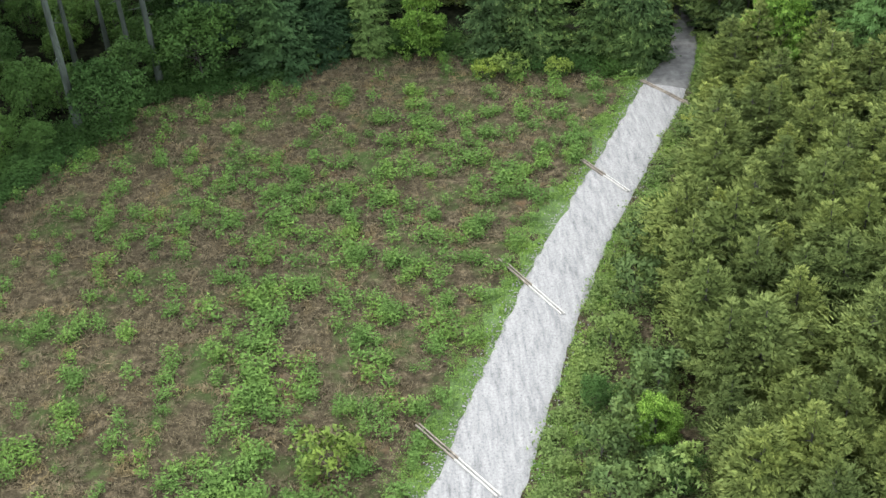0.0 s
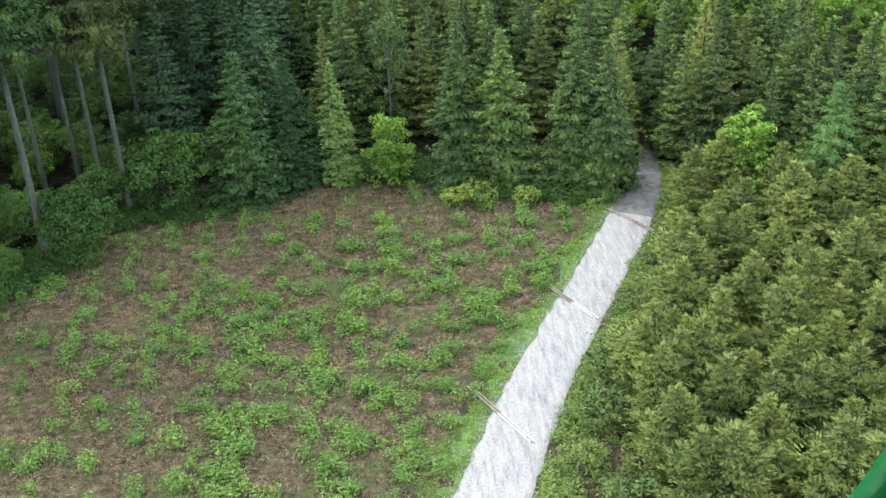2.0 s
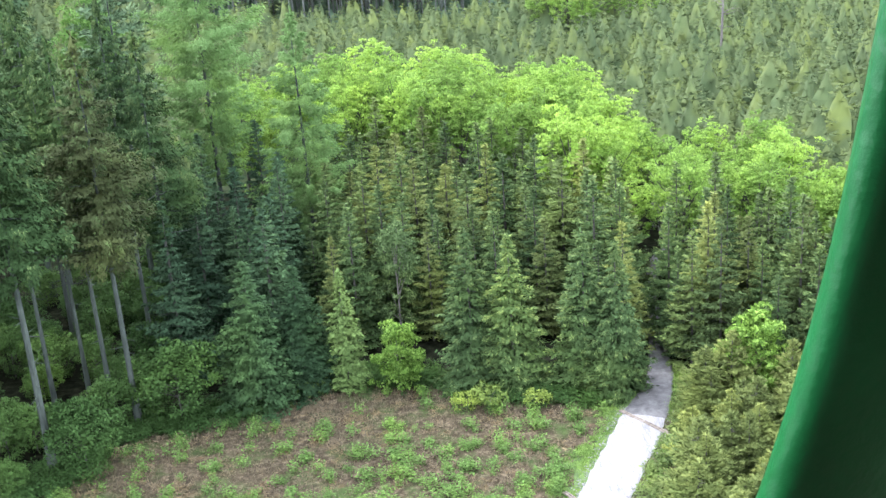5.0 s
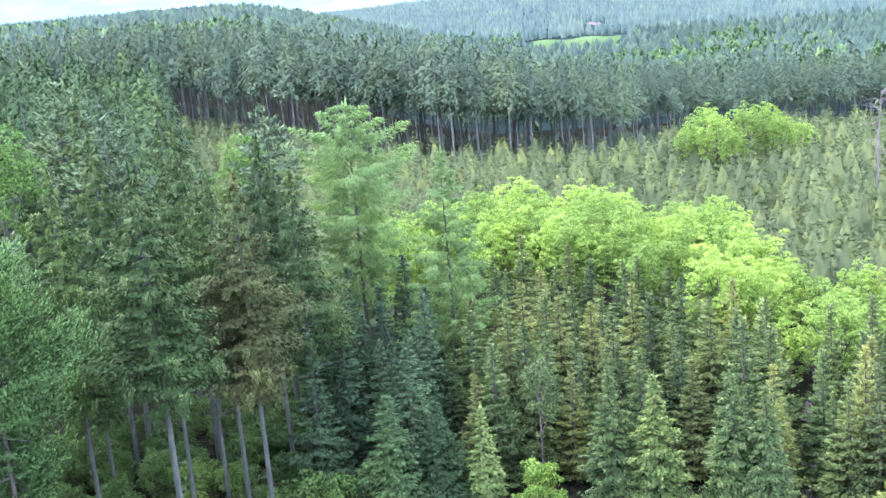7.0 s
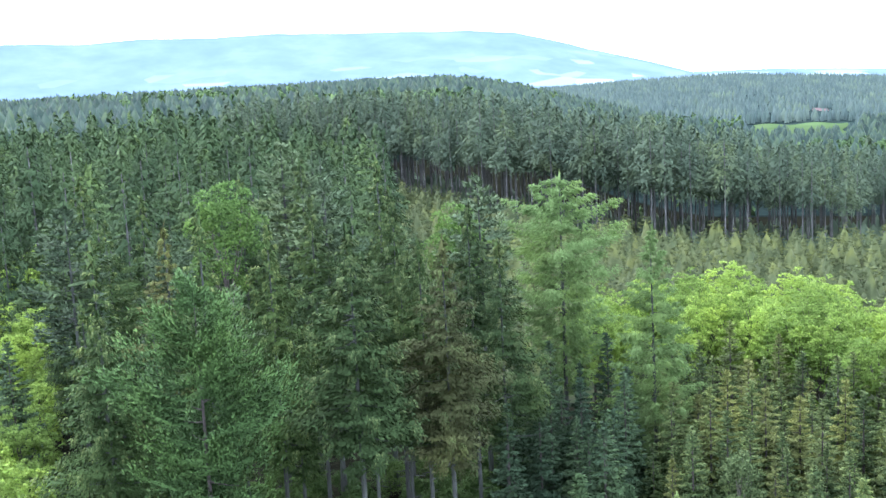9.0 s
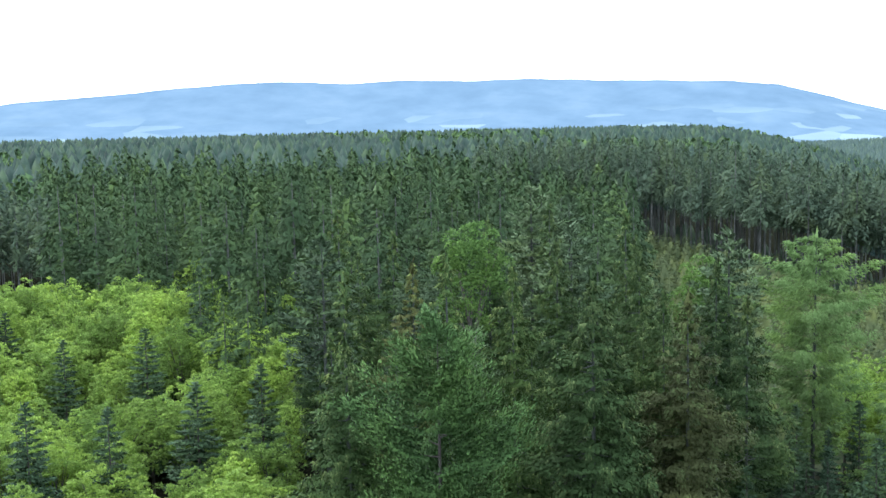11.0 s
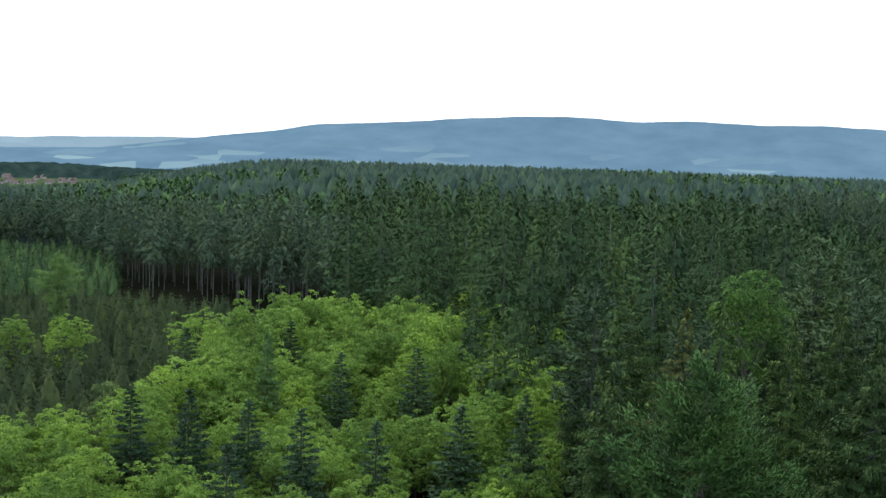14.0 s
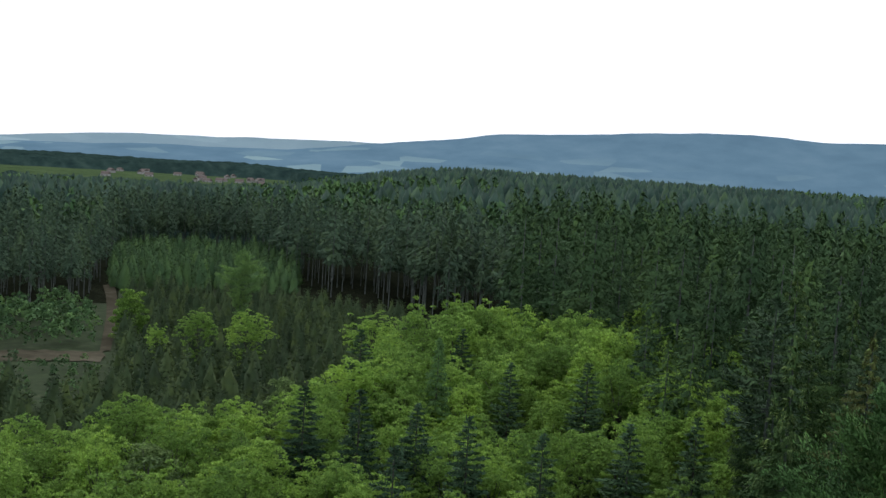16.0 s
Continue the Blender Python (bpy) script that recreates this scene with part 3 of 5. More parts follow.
def gravel_material():
    m, nt = material("pale_gravel")
    pos = place(nt)
    mp = nt.nodes.new("ShaderNodeMapping")
    mp.inputs["Rotation"].default_value = (0, 0, radians(26))
    mp.inputs["Scale"].default_value = (2.6, 0.40, 1.0)
    nt.links.new(pos, mp.inputs["Vector"])
    streak = noise_of(nt, mp.outputs["Vector"], 1.5, 9.0, 0.75)
    grain = noise_of(nt, pos, 9.0, 8.0, 0.8)
    c = ramp(nt, streak, [(0.31, (0.120, 0.124, 0.130)), (0.42, (0.178, 0.183, 0.190)), (0.52, (0.222, 0.227, 0.233)), (0.68, (0.270, 0.274, 0.278))])
    c = blend(nt, 1.0, c, ramp(nt, grain, [(0.34, (0.52, 0.52, 0.53)), (0.48, (0.95, 0.95, 0.95)), (0.66, (1.16, 1.16, 1.16))]), "MULTIPLY")
    bs = node(nt, "ShaderNodeBsdfPrincipled", Roughness=0.95)
    bs.inputs["Specular IOR Level"].default_value = 0.15
    b = node(nt, "ShaderNodeBump", Strength=0.45, Distance=0.06)
    mixh = blend(nt, 0.4, streak, grain)
    nt.links.new(mixh, b.inputs["Height"])
    nt.links.new(b.outputs["Normal"], bs.inputs["Normal"])
    nt.links.new(c, bs.inputs["Base Color"])
    out = nt.nodes.new("ShaderNodeOutputMaterial")
    nt.links.new(bs.outputs[0], out.inputs["Surface"])
    return m


M_GRAVEL = gravel_material()
# Gravel beyond the last drain, tree shade put into its grey
M_GRAVEL_SHADED = solid("shaded_grey_gravel", [(0.3, (0.06, 0.06, 0.06)), (0.5, (0.095, 0.098, 0.10)), (0.7, (0.14, 0.143, 0.145))], 2.2, 0.6, 12.0, rough=0.95, second=0.4)

# one sheet of ground out to the horizon
radii = np.concatenate([[0.01], np.linspace(6, 24, 4), np.linspace(28, 82, 90), np.geomspace(84, 4950, 90)])
angles = np.radians(np.concatenate([np.arange(-180, -70, 5), np.arange(-70, 34, 0.6), np.arange(34, 180, 5)]))
gr, ga = np.meshgrid(radii, angles, indexing="ij")
gx, gy = np.sin(ga) * gr, np.cos(ga) * gr
gz = land(gx, gy)
rough = np.array([[noise.fractal(Vector((a * 0.45, b * 0.45, 3.1)), 1.0, 2.0, 4) for a, b in zip(ra, rb)] if r0[0] < 85 and r0[0] > 20 else np.zeros(len(ra)) for ra, rb, r0 in zip(gx, gy, gr)])
gz = gz + rough * 0.07
ground = tagged(new("ground", grid_mesh("ground", np.stack([gx, gy, gz], -1), M_GROUND, wrap=True)), "brown and green clearing soil running into forest floor darkened for shade", "ground", kind="structure")
ground.data.materials.append(M_LITTER_SHADED)
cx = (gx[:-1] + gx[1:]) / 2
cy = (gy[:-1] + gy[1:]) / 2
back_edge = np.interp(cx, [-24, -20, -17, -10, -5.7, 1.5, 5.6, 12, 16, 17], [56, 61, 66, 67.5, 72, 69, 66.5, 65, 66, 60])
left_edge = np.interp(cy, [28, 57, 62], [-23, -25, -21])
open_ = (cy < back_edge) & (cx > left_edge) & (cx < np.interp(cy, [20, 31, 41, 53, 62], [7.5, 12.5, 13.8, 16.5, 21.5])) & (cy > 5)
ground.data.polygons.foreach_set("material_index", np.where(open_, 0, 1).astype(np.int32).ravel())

# the gravel road: points on its middle line and half widths
ROAD = [(-5.5, 20.0, 1.75), (-2.6, 26.0, 1.75), (0.35, 31.5, 1.80), (3.9, 41.2, 1.62), (6.4, 47.4, 1.5), (9.35, 53.2, 1.42), (13.4, 61.4, 1.40), (15.9, 67.0, 0.85), (16.75, 71.8, 0.58), (18.0, 78.4, 0.42), (19.2, 84.0, 0.36), (20.6, 88.0, 0.32), (24.0, 91.0, 0.30)]
rp = np.array(ROAD)
rs = np.linspace(0, 1, 260)
rt = np.concatenate([[0], np.cumsum(np.hypot(np.diff(rp[:, 0]), np.diff(rp[:, 1])))])
rt /= rt[-1]


def smooth_line(t, ts, v):
    c = np.interp(t, ts, v)
    for _ in range(30):
        c[1:-1] = (c[:-2] + 2 * c[1:-1] + c[2:]) / 4
    return c


road_x, road_y, road_w = (smooth_line(rs, rt, rp[:, k]) for k in range(3))
road_d = unit(np.stack([np.gradient(road_x), np.gradient(road_y)], -1))
road_n = np.stack([road_d[:, 1], -road_d[:, 0]], -1)
cross = np.linspace(-1, 1, 15)
rrng = np.random.default_rng(3)
rag_l = np.convolve(rrng.normal(0, 0.07, 262), [0.25, 0.5, 0.25], 'valid')
rag_r = np.convolve(rrng.normal(0, 0.05, 262), [0.25, 0.5, 0.25], 'valid')
pts = []
for i in range(260):
    lo, hi = -road_w[i] + rag_l[i], road_w[i] + rag_r[i]
    off = lo + (cross + 1) / 2 * (hi - lo)
    zz = 0.05 * (1 - cross ** 2) - 0.035 * np.exp(-((np.abs(cross) - 0.5) / 0.16) ** 2) + 0.075 - 0.09 * (np.abs(cross) > 0.99)
    zz = zz + np.array([0.02 * noise.noise(Vector((road_x[i] + o * 1.3, road_y[i] * 0.8, o * 2))) for o in off])
    pts.append(np.stack([road_x[i] + road_n[i, 0] * off, road_y[i] + road_n[i, 1] * off, zz + at(road_x[i], road_y[i])], -1))
split = int(np.argmax(road_y > 61.9))
road = tagged(new("road", grid_mesh("road", np.array(pts[:split + 1]), M_GRAVEL)), "pale grey gravel forest track with worn wheel ruts", "road", kind="structure")
tagged(new("road_shaded", grid_mesh("road_shaded", np.array(pts[split:]), M_GRAVEL_SHADED)), "gravel track running into the wood, coloured grey for tree shade", "road", kind="structure")


def to_road(p):
    """Distance of points from the road's middle line, less its half width."""
    d = np.hypot(p[:, None, 0] - road_x[None, ::3], p[:, None, 1] - road_y[None, ::3])
    i = d.argmin(1)
    return d[np.arange(len(p)), i] - road_w[::3][i]


# turf along the track
fx, fy = ((a_[:-1] + a_[1:]) / 2 for a_ in (gx, gy))
turf = open_.copy().ravel()
near_ = np.where(turf & (np.hypot(fx - 4, fy - 42).ravel() < 34))[0]
turf[:] = False
reach = to_road(np.stack([fx.ravel()[near_], fy.ravel()[near_]], -1))
turf[near_] = (fx.ravel()[near_] < np.interp(fy.ravel()[near_], road_y, road_x)) & (reach < 1.15 + 0.35 * np.sin(fy.ravel()[near_] * 0.9) + 0.25 * np.sin(fy.ravel()[near_] * 2.3 + 1))
ground.data.materials.append(M_TURF)
ground.data.materials.append(M_CANOPY_SHADE)
ground.data.materials.append(M_HEATH)
fa, fd = np.degrees(np.arctan2(fx, fy)).ravel(), np.hypot(fx, fy).ravel()
grassy = ((fa > -75) & (fa < -44) & (fd > 112) & (fd < 262)) | ((fa > -62.6) & (fa < -54) & (fd < 415) & (fd > 250)) | ((fa > -20) & (fa < 32) & (fd > 118) & (fd < 225))
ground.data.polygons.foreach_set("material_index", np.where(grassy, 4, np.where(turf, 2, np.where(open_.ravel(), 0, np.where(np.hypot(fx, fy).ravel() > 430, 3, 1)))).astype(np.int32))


# far hills and farther ridges closing the view, a backdrop with haze painted blue


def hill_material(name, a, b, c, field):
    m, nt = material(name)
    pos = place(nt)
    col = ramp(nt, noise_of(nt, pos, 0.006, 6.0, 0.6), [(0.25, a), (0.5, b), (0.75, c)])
    patch = node(nt, "ShaderNodeTexVoronoi", Scale=0.0075)
    mp = nt.nodes.new("ShaderNodeMapping")
    mp.inputs["Scale"].default_value = (1, 1, 6)
    nt.links.new(pos, mp.inputs["Vector"])
    nt.links.new(mp.outputs["Vector"], patch.inputs["Vector"])
    pick = ramp(nt, patch.outputs["Color"], [(0.66, (0, 0, 0)), (0.86, (1, 1, 1))])
    sep = nt.nodes.new("ShaderNodeSeparateXYZ")
    nt.links.new(pos, sep.inputs[0])
    low = nt.nodes.new("ShaderNodeMapRange")
    for k, v in (("From Min", 20.0), ("From Max", -60.0), ("To Min", 0.0), ("To Max", 0.6)):
        low.inputs[k].default_value = v
    nt.links.new(sep.outputs["Z"], low.inputs["Value"])
    f = blend(nt, 1.0, pick, low.outputs["Result"], "MULTIPLY")
    col = blend(nt, f, col, field)
    bs = node(nt, "ShaderNodeBsdfPrincipled", Roughness=1.0)
    bs.inputs["Specular IOR Level"].default_value = 0.0
    nt.links.new(col, bs.inputs["Base Color"])
    out = nt.nodes.new("ShaderNodeOutputMaterial")
    nt.links.new(bs.outputs[0], out.inputs["Surface"])
    return m


# Distance haze is in these blues; the ridge paler, being farther off
M_HILL_HAZE = hill_material("hazed_hill_woods", (0.080, 0.142, 0.195), (0.098, 0.168, 0.225), (0.122, 0.196, 0.252), (0.24, 0.34, 0.34))
M_RIDGE_HAZE = hill_material("hazed_ridge_woods", (0.19, 0.275, 0.32), (0.205, 0.29, 0.335), (0.225, 0.31, 0.35), (0.30, 0.40, 0.44))


def hill_sheet(name, d_near, d_far, profile, base_el, mat, seed, label):
    az = np.arange(-180, 180, 0.4)
    top = np.interp(az, [p[0] for p in profile], [p[1] for p in profile])
    top = top + np.array([0.05 * noise.fractal(Vector((a * 0.35, seed, 0)), 1.0, 2.0, 4) + 0.012 * noise.noise(Vector((a * 3.1, seed, 1))) for a in az])
    rows = []
    for s in np.linspace(0, 1, 16):
        d = d_near + (d_far - d_near) * s
        el = base_el + (top - base_el) * (s ** 0.85)
        bump = np.array([0.10 * noise.fractal(Vector((a * 0.5, seed + s * 3, 2)), 1.0, 2.0, 4) for a in az]) * s * (1 - s) * 2
        z = EYE_Z + d * np.tan(np.radians(el + bump))
        p = polar(az, np.full_like(az, d))
        rows.append(np.concatenate([p, z[:, None]], -1))
    return tagged(new(name, grid_mesh(name, np.array(rows), mat, wrap=True)), label, "hills", kind="structure")


hill_sheet("backdrop_hills", 3600, 4550, [(-180, -0.6), (-75, -1.2), (-67.5, -1.25), (-60, -0.95), (-55, -0.9), (-51, -0.35), (-47, 0.15), (-45, 0.5), (-41, 0.75), (-36, 1.15), (-33, 1.24), (-30, 1.10), (-27.5, 1.16), (-24, 1.10), (-21.5, 1.12), (-17, 0.95), (-12.5, 0.8), (-10, 0.6), (-6, -0.5), (-2, -1.6), (4, -1.75), (8, -1.95), (30, -2.0), (180, -0.6)], -2.8, M_HILL_HAZE, 5.0, "wooded hills across the valley, painted hazy blue")
hill_sheet("backdrop_ridge", 4600, 4850, [(-180, -0.3), (-75, -0.9), (-67.5, -0.95), (-63, -0.6), (-58, -0.45), (-54, -0.35), (-50, -0.25), (-45, -0.1), (-38, 0.2), (-20, 0.2), (-10, 0.0), (-7, -1.3), (0, -1.8), (8, -2.2), (30, -2.3), (180, -0.3)], -2.8, M_RIDGE_HAZE, 9.0, "ridge beyond the hills, painted pale for haze")

# ---------------------------------------------------------------- kinds of tree
def kind_leafy(key, name, label, category, mat, bark, h, r, bottom, clumps, leaves, leaf, seed, **kw):
    lq, wq, nq = broadleaf(h, r, bottom, clumps, leaves, leaf, seed, **kw)
    tree_kind(key, name, label, category, lq, wq, mat, bark, normals=nq)


OVATE = [(0, 0.80), (0.10, 1.0), (0.40, 0.80), (0.70, 0.44), (0.90, 0.15), (1, 0.03)]
SPIRE = [(0, 0.85), (0.10, 1.0), (0.45, 0.66), (0.75, 0.30), (1, 0.02)]
MOUND = [(0, 0.80), (0.22, 1.0), (0.55, 0.76), (0.82, 0.38), (1, 0.08)]
RAGGED = [(0, 0.45), (0.14, 0.90), (0.32, 1.0), (0.62, 0.62), (0.86, 0.24), (1, 0.03)]


def kind_conifer(key, mat, h, r, bottom, branches, step, sprays, leaf, seed, shape, label, name="spruce_tree", bark=None, tip_mat=None, **kw):
    q, nq, fresh = plumes(h, r, bottom, branches, step, sprays, leaf, seed, shape, **kw)
    wood = conifer_wood(h, h * 0.0072 + 0.02, max(bottom, 0.2), r, seed, bare=12 if bottom > 5 else 0, lean=0.004 * ((seed % 3) - 1))
    tree_kind(key, name, label, "tree", q, wood, mat, bark or M_BARK_DARK, fresh, tip_mat, nq)


for i in range(3):
    kind_conifer(f"front{i}", M_SPRUCE_BLUE if i == 0 else M_SPRUCE, 10.0, 2.3, 0.15, 150, 0.42, 50, 0.18, 11 + i, OVATE, "full dark-green spruce branched to the ground", slim=0.22, tip_mat=M_TIP_BLUE if i == 0 else M_TIP, droop=0.26, lift=0.16, hang=0.45, puff=0.14, flat=0.40, tip=0.42, core=0.5)
    kind_conifer(f"mid{i}", (M_SPRUCE_OLIVE, M_SPRUCE, M_SPRUCE_MID)[i], 10.0, 2.2, 0.4, 90, 0.50, 38, 0.20, 21 + i, SPIRE, "slender green spruce in a dense young stand", slim=0.20, tip_mat=M_TIP_OLIVE if i == 0 else M_TIP, droop=0.14, lift=0.26, rise=0.3, hang=0.1, puff=0.15, flat=0.45, uneven=0.36, tip=0.40, core=0.5)
    kind_conifer(f"young{i}", M_SPRUCE_OLIVE, 5.0, 1.6, 0.1, 84, 0.36, 46, 0.15, 31 + i, MOUND, "bushy olive-green young spruce in a plantation", slim=0.19, tip_mat=M_TIP_OLIVE, droop=-0.05, lift=0.25, rise=0.65, hang=0.0, puff=0.15, flat=0.8, uneven=0.45, tip=0.36, core=0.5)
    kind_conifer(f"grand{i}", M_SPRUCE_BROWN if i == 1 else M_SPRUCE_TALL, 25.0, 3.4, (12.0, 11.0, 10.5)[i], 105, 0.66, 84, 0.18, 36 + i, RAGGED, "tall spruce with drooping branches and a bare lower trunk", slim=0.20, bark=M_BARK, tip_mat=M_TIP_TALL, droop=0.36, lift=0.30, hang=1.5, puff=0.105, flat=0.55, uneven=0.55, inner=0.2, core=0.52, gaps=0.10, tip=0.46)
    kind_conifer(f"tall{i}", M_SPRUCE_BROWN if i == 1 else M_SPRUCE_TALL, 25.0, 3.4, (6.5, 9.0, 8.0)[i], 84, 0.74, 52, 0.22, 41 + i, RAGGED, "tall spruce with drooping branches and a bare lower trunk", slim=0.20, bark=M_BARK, tip_mat=M_TIP_TALL, droop=0.34, lift=0.28, hang=1.3, puff=0.115, flat=0.55, uneven=0.5, inner=0.2, core=0.56, gaps=0.1, tip=0.46)
    kind_conifer(f"dark{i}", M_SPRUCE_DARK, 13.0, 2.6, 0.5, 110, 0.55, 26, 0.24, 51 + i, SPIRE, "dark green fir with level branches", name="fir_tree", droop=0.10, lift=0.12, hang=0.2, puff=0.13, flat=0.35, uneven=0.34, core=0.68)
kind_conifer("fresh", M_SPRUCE_FRESH, 9.0, 1.6, 0.2, 130, 0.40, 32, 0.19, 61, OVATE, "yellow-green young spruce with fresh shoots", droop=0.22, lift=0.14, hang=0.4, puff=0.16, flat=0.45, core=0.6)
kind_conifer("larch0", M_LARCH, 24.0, 4.7, 7.0, 150, 0.60, 78, 0.24, 71, [(0, 0.30), (0.3, 0.62), (0.62, 1.0), (0.84, 0.78), (0.95, 0.38), (1, 0.10)], "tall airy light-green larch", name="larch_tree", bark=M_BARK, slim=0.20, droop=0.06, lift=0.20, hang=0.8, puff=0.11, flat=0.40, uneven=0.55, inner=0.12, core=0.0, gaps=0.05, wander=0.5)
kind_conifer("larch1", M_LARCH, 24.0, 4.5, 4.0, 170, 0.58, 70, 0.23, 72, [(0, 0.55), (0.18, 1.0), (0.5, 0.74), (0.8, 0.34), (0.94, 0.12), (1, 0.03)], "tall feathery light-green larch", name="larch_tree", bark=M_BARK, slim=0.20, droop=0.12, lift=0.24, hang=0.8, puff=0.10, flat=0.40, uneven=0.45, inner=0.10, core=0.0, gaps=0.05, wander=0.5)
kind_conifer("larch2", M_LARCH2, 10.0, 2.4, 0.3, 130, 0.46, 44, 0.19, 73, OVATE, "young blue-green larch with hanging twigs", name="larch_tree", slim=0.16, droop=0.12, lift=0.10, hang=0.7, puff=0.14, uneven=0.25, core=0.3)
kind_conifer("pine0", M_PINE, 24.0, 4.3, 8.0, 95, 0.74, 120, 0.18, 81, [(0, 0.60), (0.18, 0.90), (0.42, 1.0), (0.66, 0.86), (0.88, 0.58), (0.97, 0.34), (1, 0.18)], "lush blue-green pine with rising plumes", name="pine_tree", tip_mat=M_PINE_TIP, slim=0.22, droop=-0.12, lift=0.34, rise=1.0, hang=0.0, puff=0.17, flat=1.2, uneven=0.5, core=0.5, inner=0.2, tip=0.24, wander=0.9)
kind_conifer("pine1", M_PINE_PALE, 22.0, 2.8, 11.0, 60, 0.66, 44, 0.27, 82, [(0, 0.45), (0.3, 1.0), (0.6, 0.85), (0.85, 0.45), (1, 0.10)], "tall pine with a loose open crown", name="pine_tree", bark=M_BARK, slim=0.18, droop=0.0, lift=0.2, rise=0.5, hang=0.0, puff=0.15, flat=0.8, uneven=0.5, core=0.4)
for i in range(2):
    kind_conifer(f"fir{i}", M_SPRUCE_DARK, 14.0, 2.7, 0.5, 130, 0.50, 26, 0.22, 56 + i, [(0, 0.9), (0.1, 1.0), (0.5, 0.70), (0.8, 0.36), (1, 0.04)], "slender dark grey-green fir among the beeches", name="fir_tree", droop=0.06, lift=0.14, hang=0.15, rise=0.1, puff=0.13, flat=0.4, uneven=0.32, core=0.66)
for i in range(4):
    kind_leafy(f"beech{i}", "beech_tree", "bright spring-green beech with a billowing crown", "tree", M_BEECH, M_BARK_DARK, 12.0, 3.0, 3.0, 240, 26, 0.21, 91 + i, trunk=0.17, flatness=0.6, puff=(0.08, 0.17), inner=0.30, rise=0.35, slim=0.42)
kind_leafy("birch", "birch_tree", "slender soft-green birch behind the spruces", "tree", M_BIRCH, M_BARK_GREY, 9.0, 1.5, 1.2, 60, 80, 0.16, 101, trunk=0.10)
kind_leafy("maple", "maple_tree", "bright lime-green young maple in leaf", "tree", M_MAPLE, M_BARK_DARK, 4.5, 1.9, 0.0, 110, 80, 0.15, 102, trunk=0.09, flatness=0.45, top_bias=-0.05, cone=0.55, puff=(0.14, 0.28), inner=0.3)
kind_leafy("bush", "bush", "rounded dull-green broadleaf bush", "bush", M_BUSH, M_BARK_DARK, 5.0, 2.2, 0.1, 110, 80, 0.17, 103, trunk=0.08)
kind_leafy("pale", "willow_tree", "whitish-green willow standing by the track", "tree", M_PALE, M_BARK_GREY, 6.5, 2.0, 0.5, 60, 80, 0.18, 104, trunk=0.09)
kind_leafy("shrub", "shrub", "fresh green bramble shrub beside the track", "shrub", M_VERGE, M_BARK_DARK, 1.6, 0.95, 0.05, 26, 36, 0.15, 105, trunk=0.03)
kind_leafy("yellow", "shrub", "small yellow-green shrub beside the spruces", "shrub", M_YELLOW, M_BARK_DARK, 1.6, 0.95, 0.05, 26, 36, 0.15, 107, trunk=0.03)
kind_leafy("round", "birch_tree", "tall round-topped light-green birch", "tree", M_ROUND, M_BARK_GREY, 22.0, 2.5, 12.0, 110, 70, 0.24, 106, trunk=0.18)

# ---------------------------------------------------------------- trees that stand out, each at its place
HEROES = [
    ("front0", -9.3, 68.0, 10.1, 1.18),
    ("front0", -6.5, 69.6, 8.9, 1.18),
    ("fresh", -3.7, 69.3, 8.4, 1.00),
    ("birch", -0.1, 75.0, 9.1, 0.90),
    ("maple", -0.5, 68.6, 4.7, 0.95),
    ("front1", 4.2, 68.4, 10.7, 1.00),
    ("front2", 6.7, 67.6, 10.6, 1.00),
    ("front1", 11.1, 67.0, 10.5, 1.00),
    ("front2", 12.8, 65.5, 10.3, 0.95),
    ("bush", -14.0, 66.8, 5.7, 1.00),
    ("bush", -18.7, 61.6, 4.9, 1.00),
    ("bush", -22.5, 59.8, 2.4, 1.00),
    ("bush", -22.4, 64.9, 3.3, 1.00),
    ("yellow", 3.5, 65.0, 1.3, 1.00),
    ("yellow", 4.9, 64.8, 1.7, 1.00),
    ("yellow", 7.6, 64.2, 1.3, 1.00),
    ("yellow", -6.0, 69.0, 1.2, 1.00),
    ("maple", 20.3, 62.0, 6.2, 1.00),
    ("larch2", 24.7, 60.2, 8.6, 1.15),
    ("pale", 21.8, 89.4, 4.7, 1.00),
    ("yellow", -5.3, 33.2, 2.1, 1.00),
    ("maple", 7.6, 33.4, 2.7, 1.00),
    ("bush", 8.2, 31.3, 1.9, 1.00),
    ("grand0", -20.8, 62.1, 26.1, 1.05),
    ("grand1", -16.7, 67.0, 24.6, 1.00),
    ("grand2", -14.9, 74.5, 23.1, 0.90),
    ("grand2", -26.9, 65.7, 25.8, 0.80),
    ("pine0", -27.2, 55.7, 24.7, 0.88),
    ("larch0", -13.7, 94.0, 25.3, 1.00),
    ("larch1", -6.1, 87.8, 22.4, 0.95),
    ("round", -21.5, 92.5, 23.2, 0.90),
    ("round", -43.2, 95.7, 25.1, 1.00),
    ("pine1", -47.9, 78.5, 25.6, 1.10),
    ("grand0", -34.4, 58.7, 22.1, 0.80),
    ("grand0", -23.6, 80.6, 25.7, 0.80),
    ("grand2", -29.7, 80.7, 25.7, 0.80),
    ("grand0", -20.9, 72.4, 23.0, 0.80),
    ("grand2", -19.0, 70.4, 24.0, 0.80),
    ("grand2", -17.6, 78.1, 25.0, 0.80),
    ("grand0", -22.6, 70.4, 23.0, 0.80),
]
for key, x, y, h, wide in HEROES:
    top = KINDS[key]["leaves"][:, :, 2].max()
    plant(key, x, y, at(x, y), h / top, wide=wide, group="trees round the clearing")
hero_xy = np.array([(h[1], h[2]) for h in HEROES])


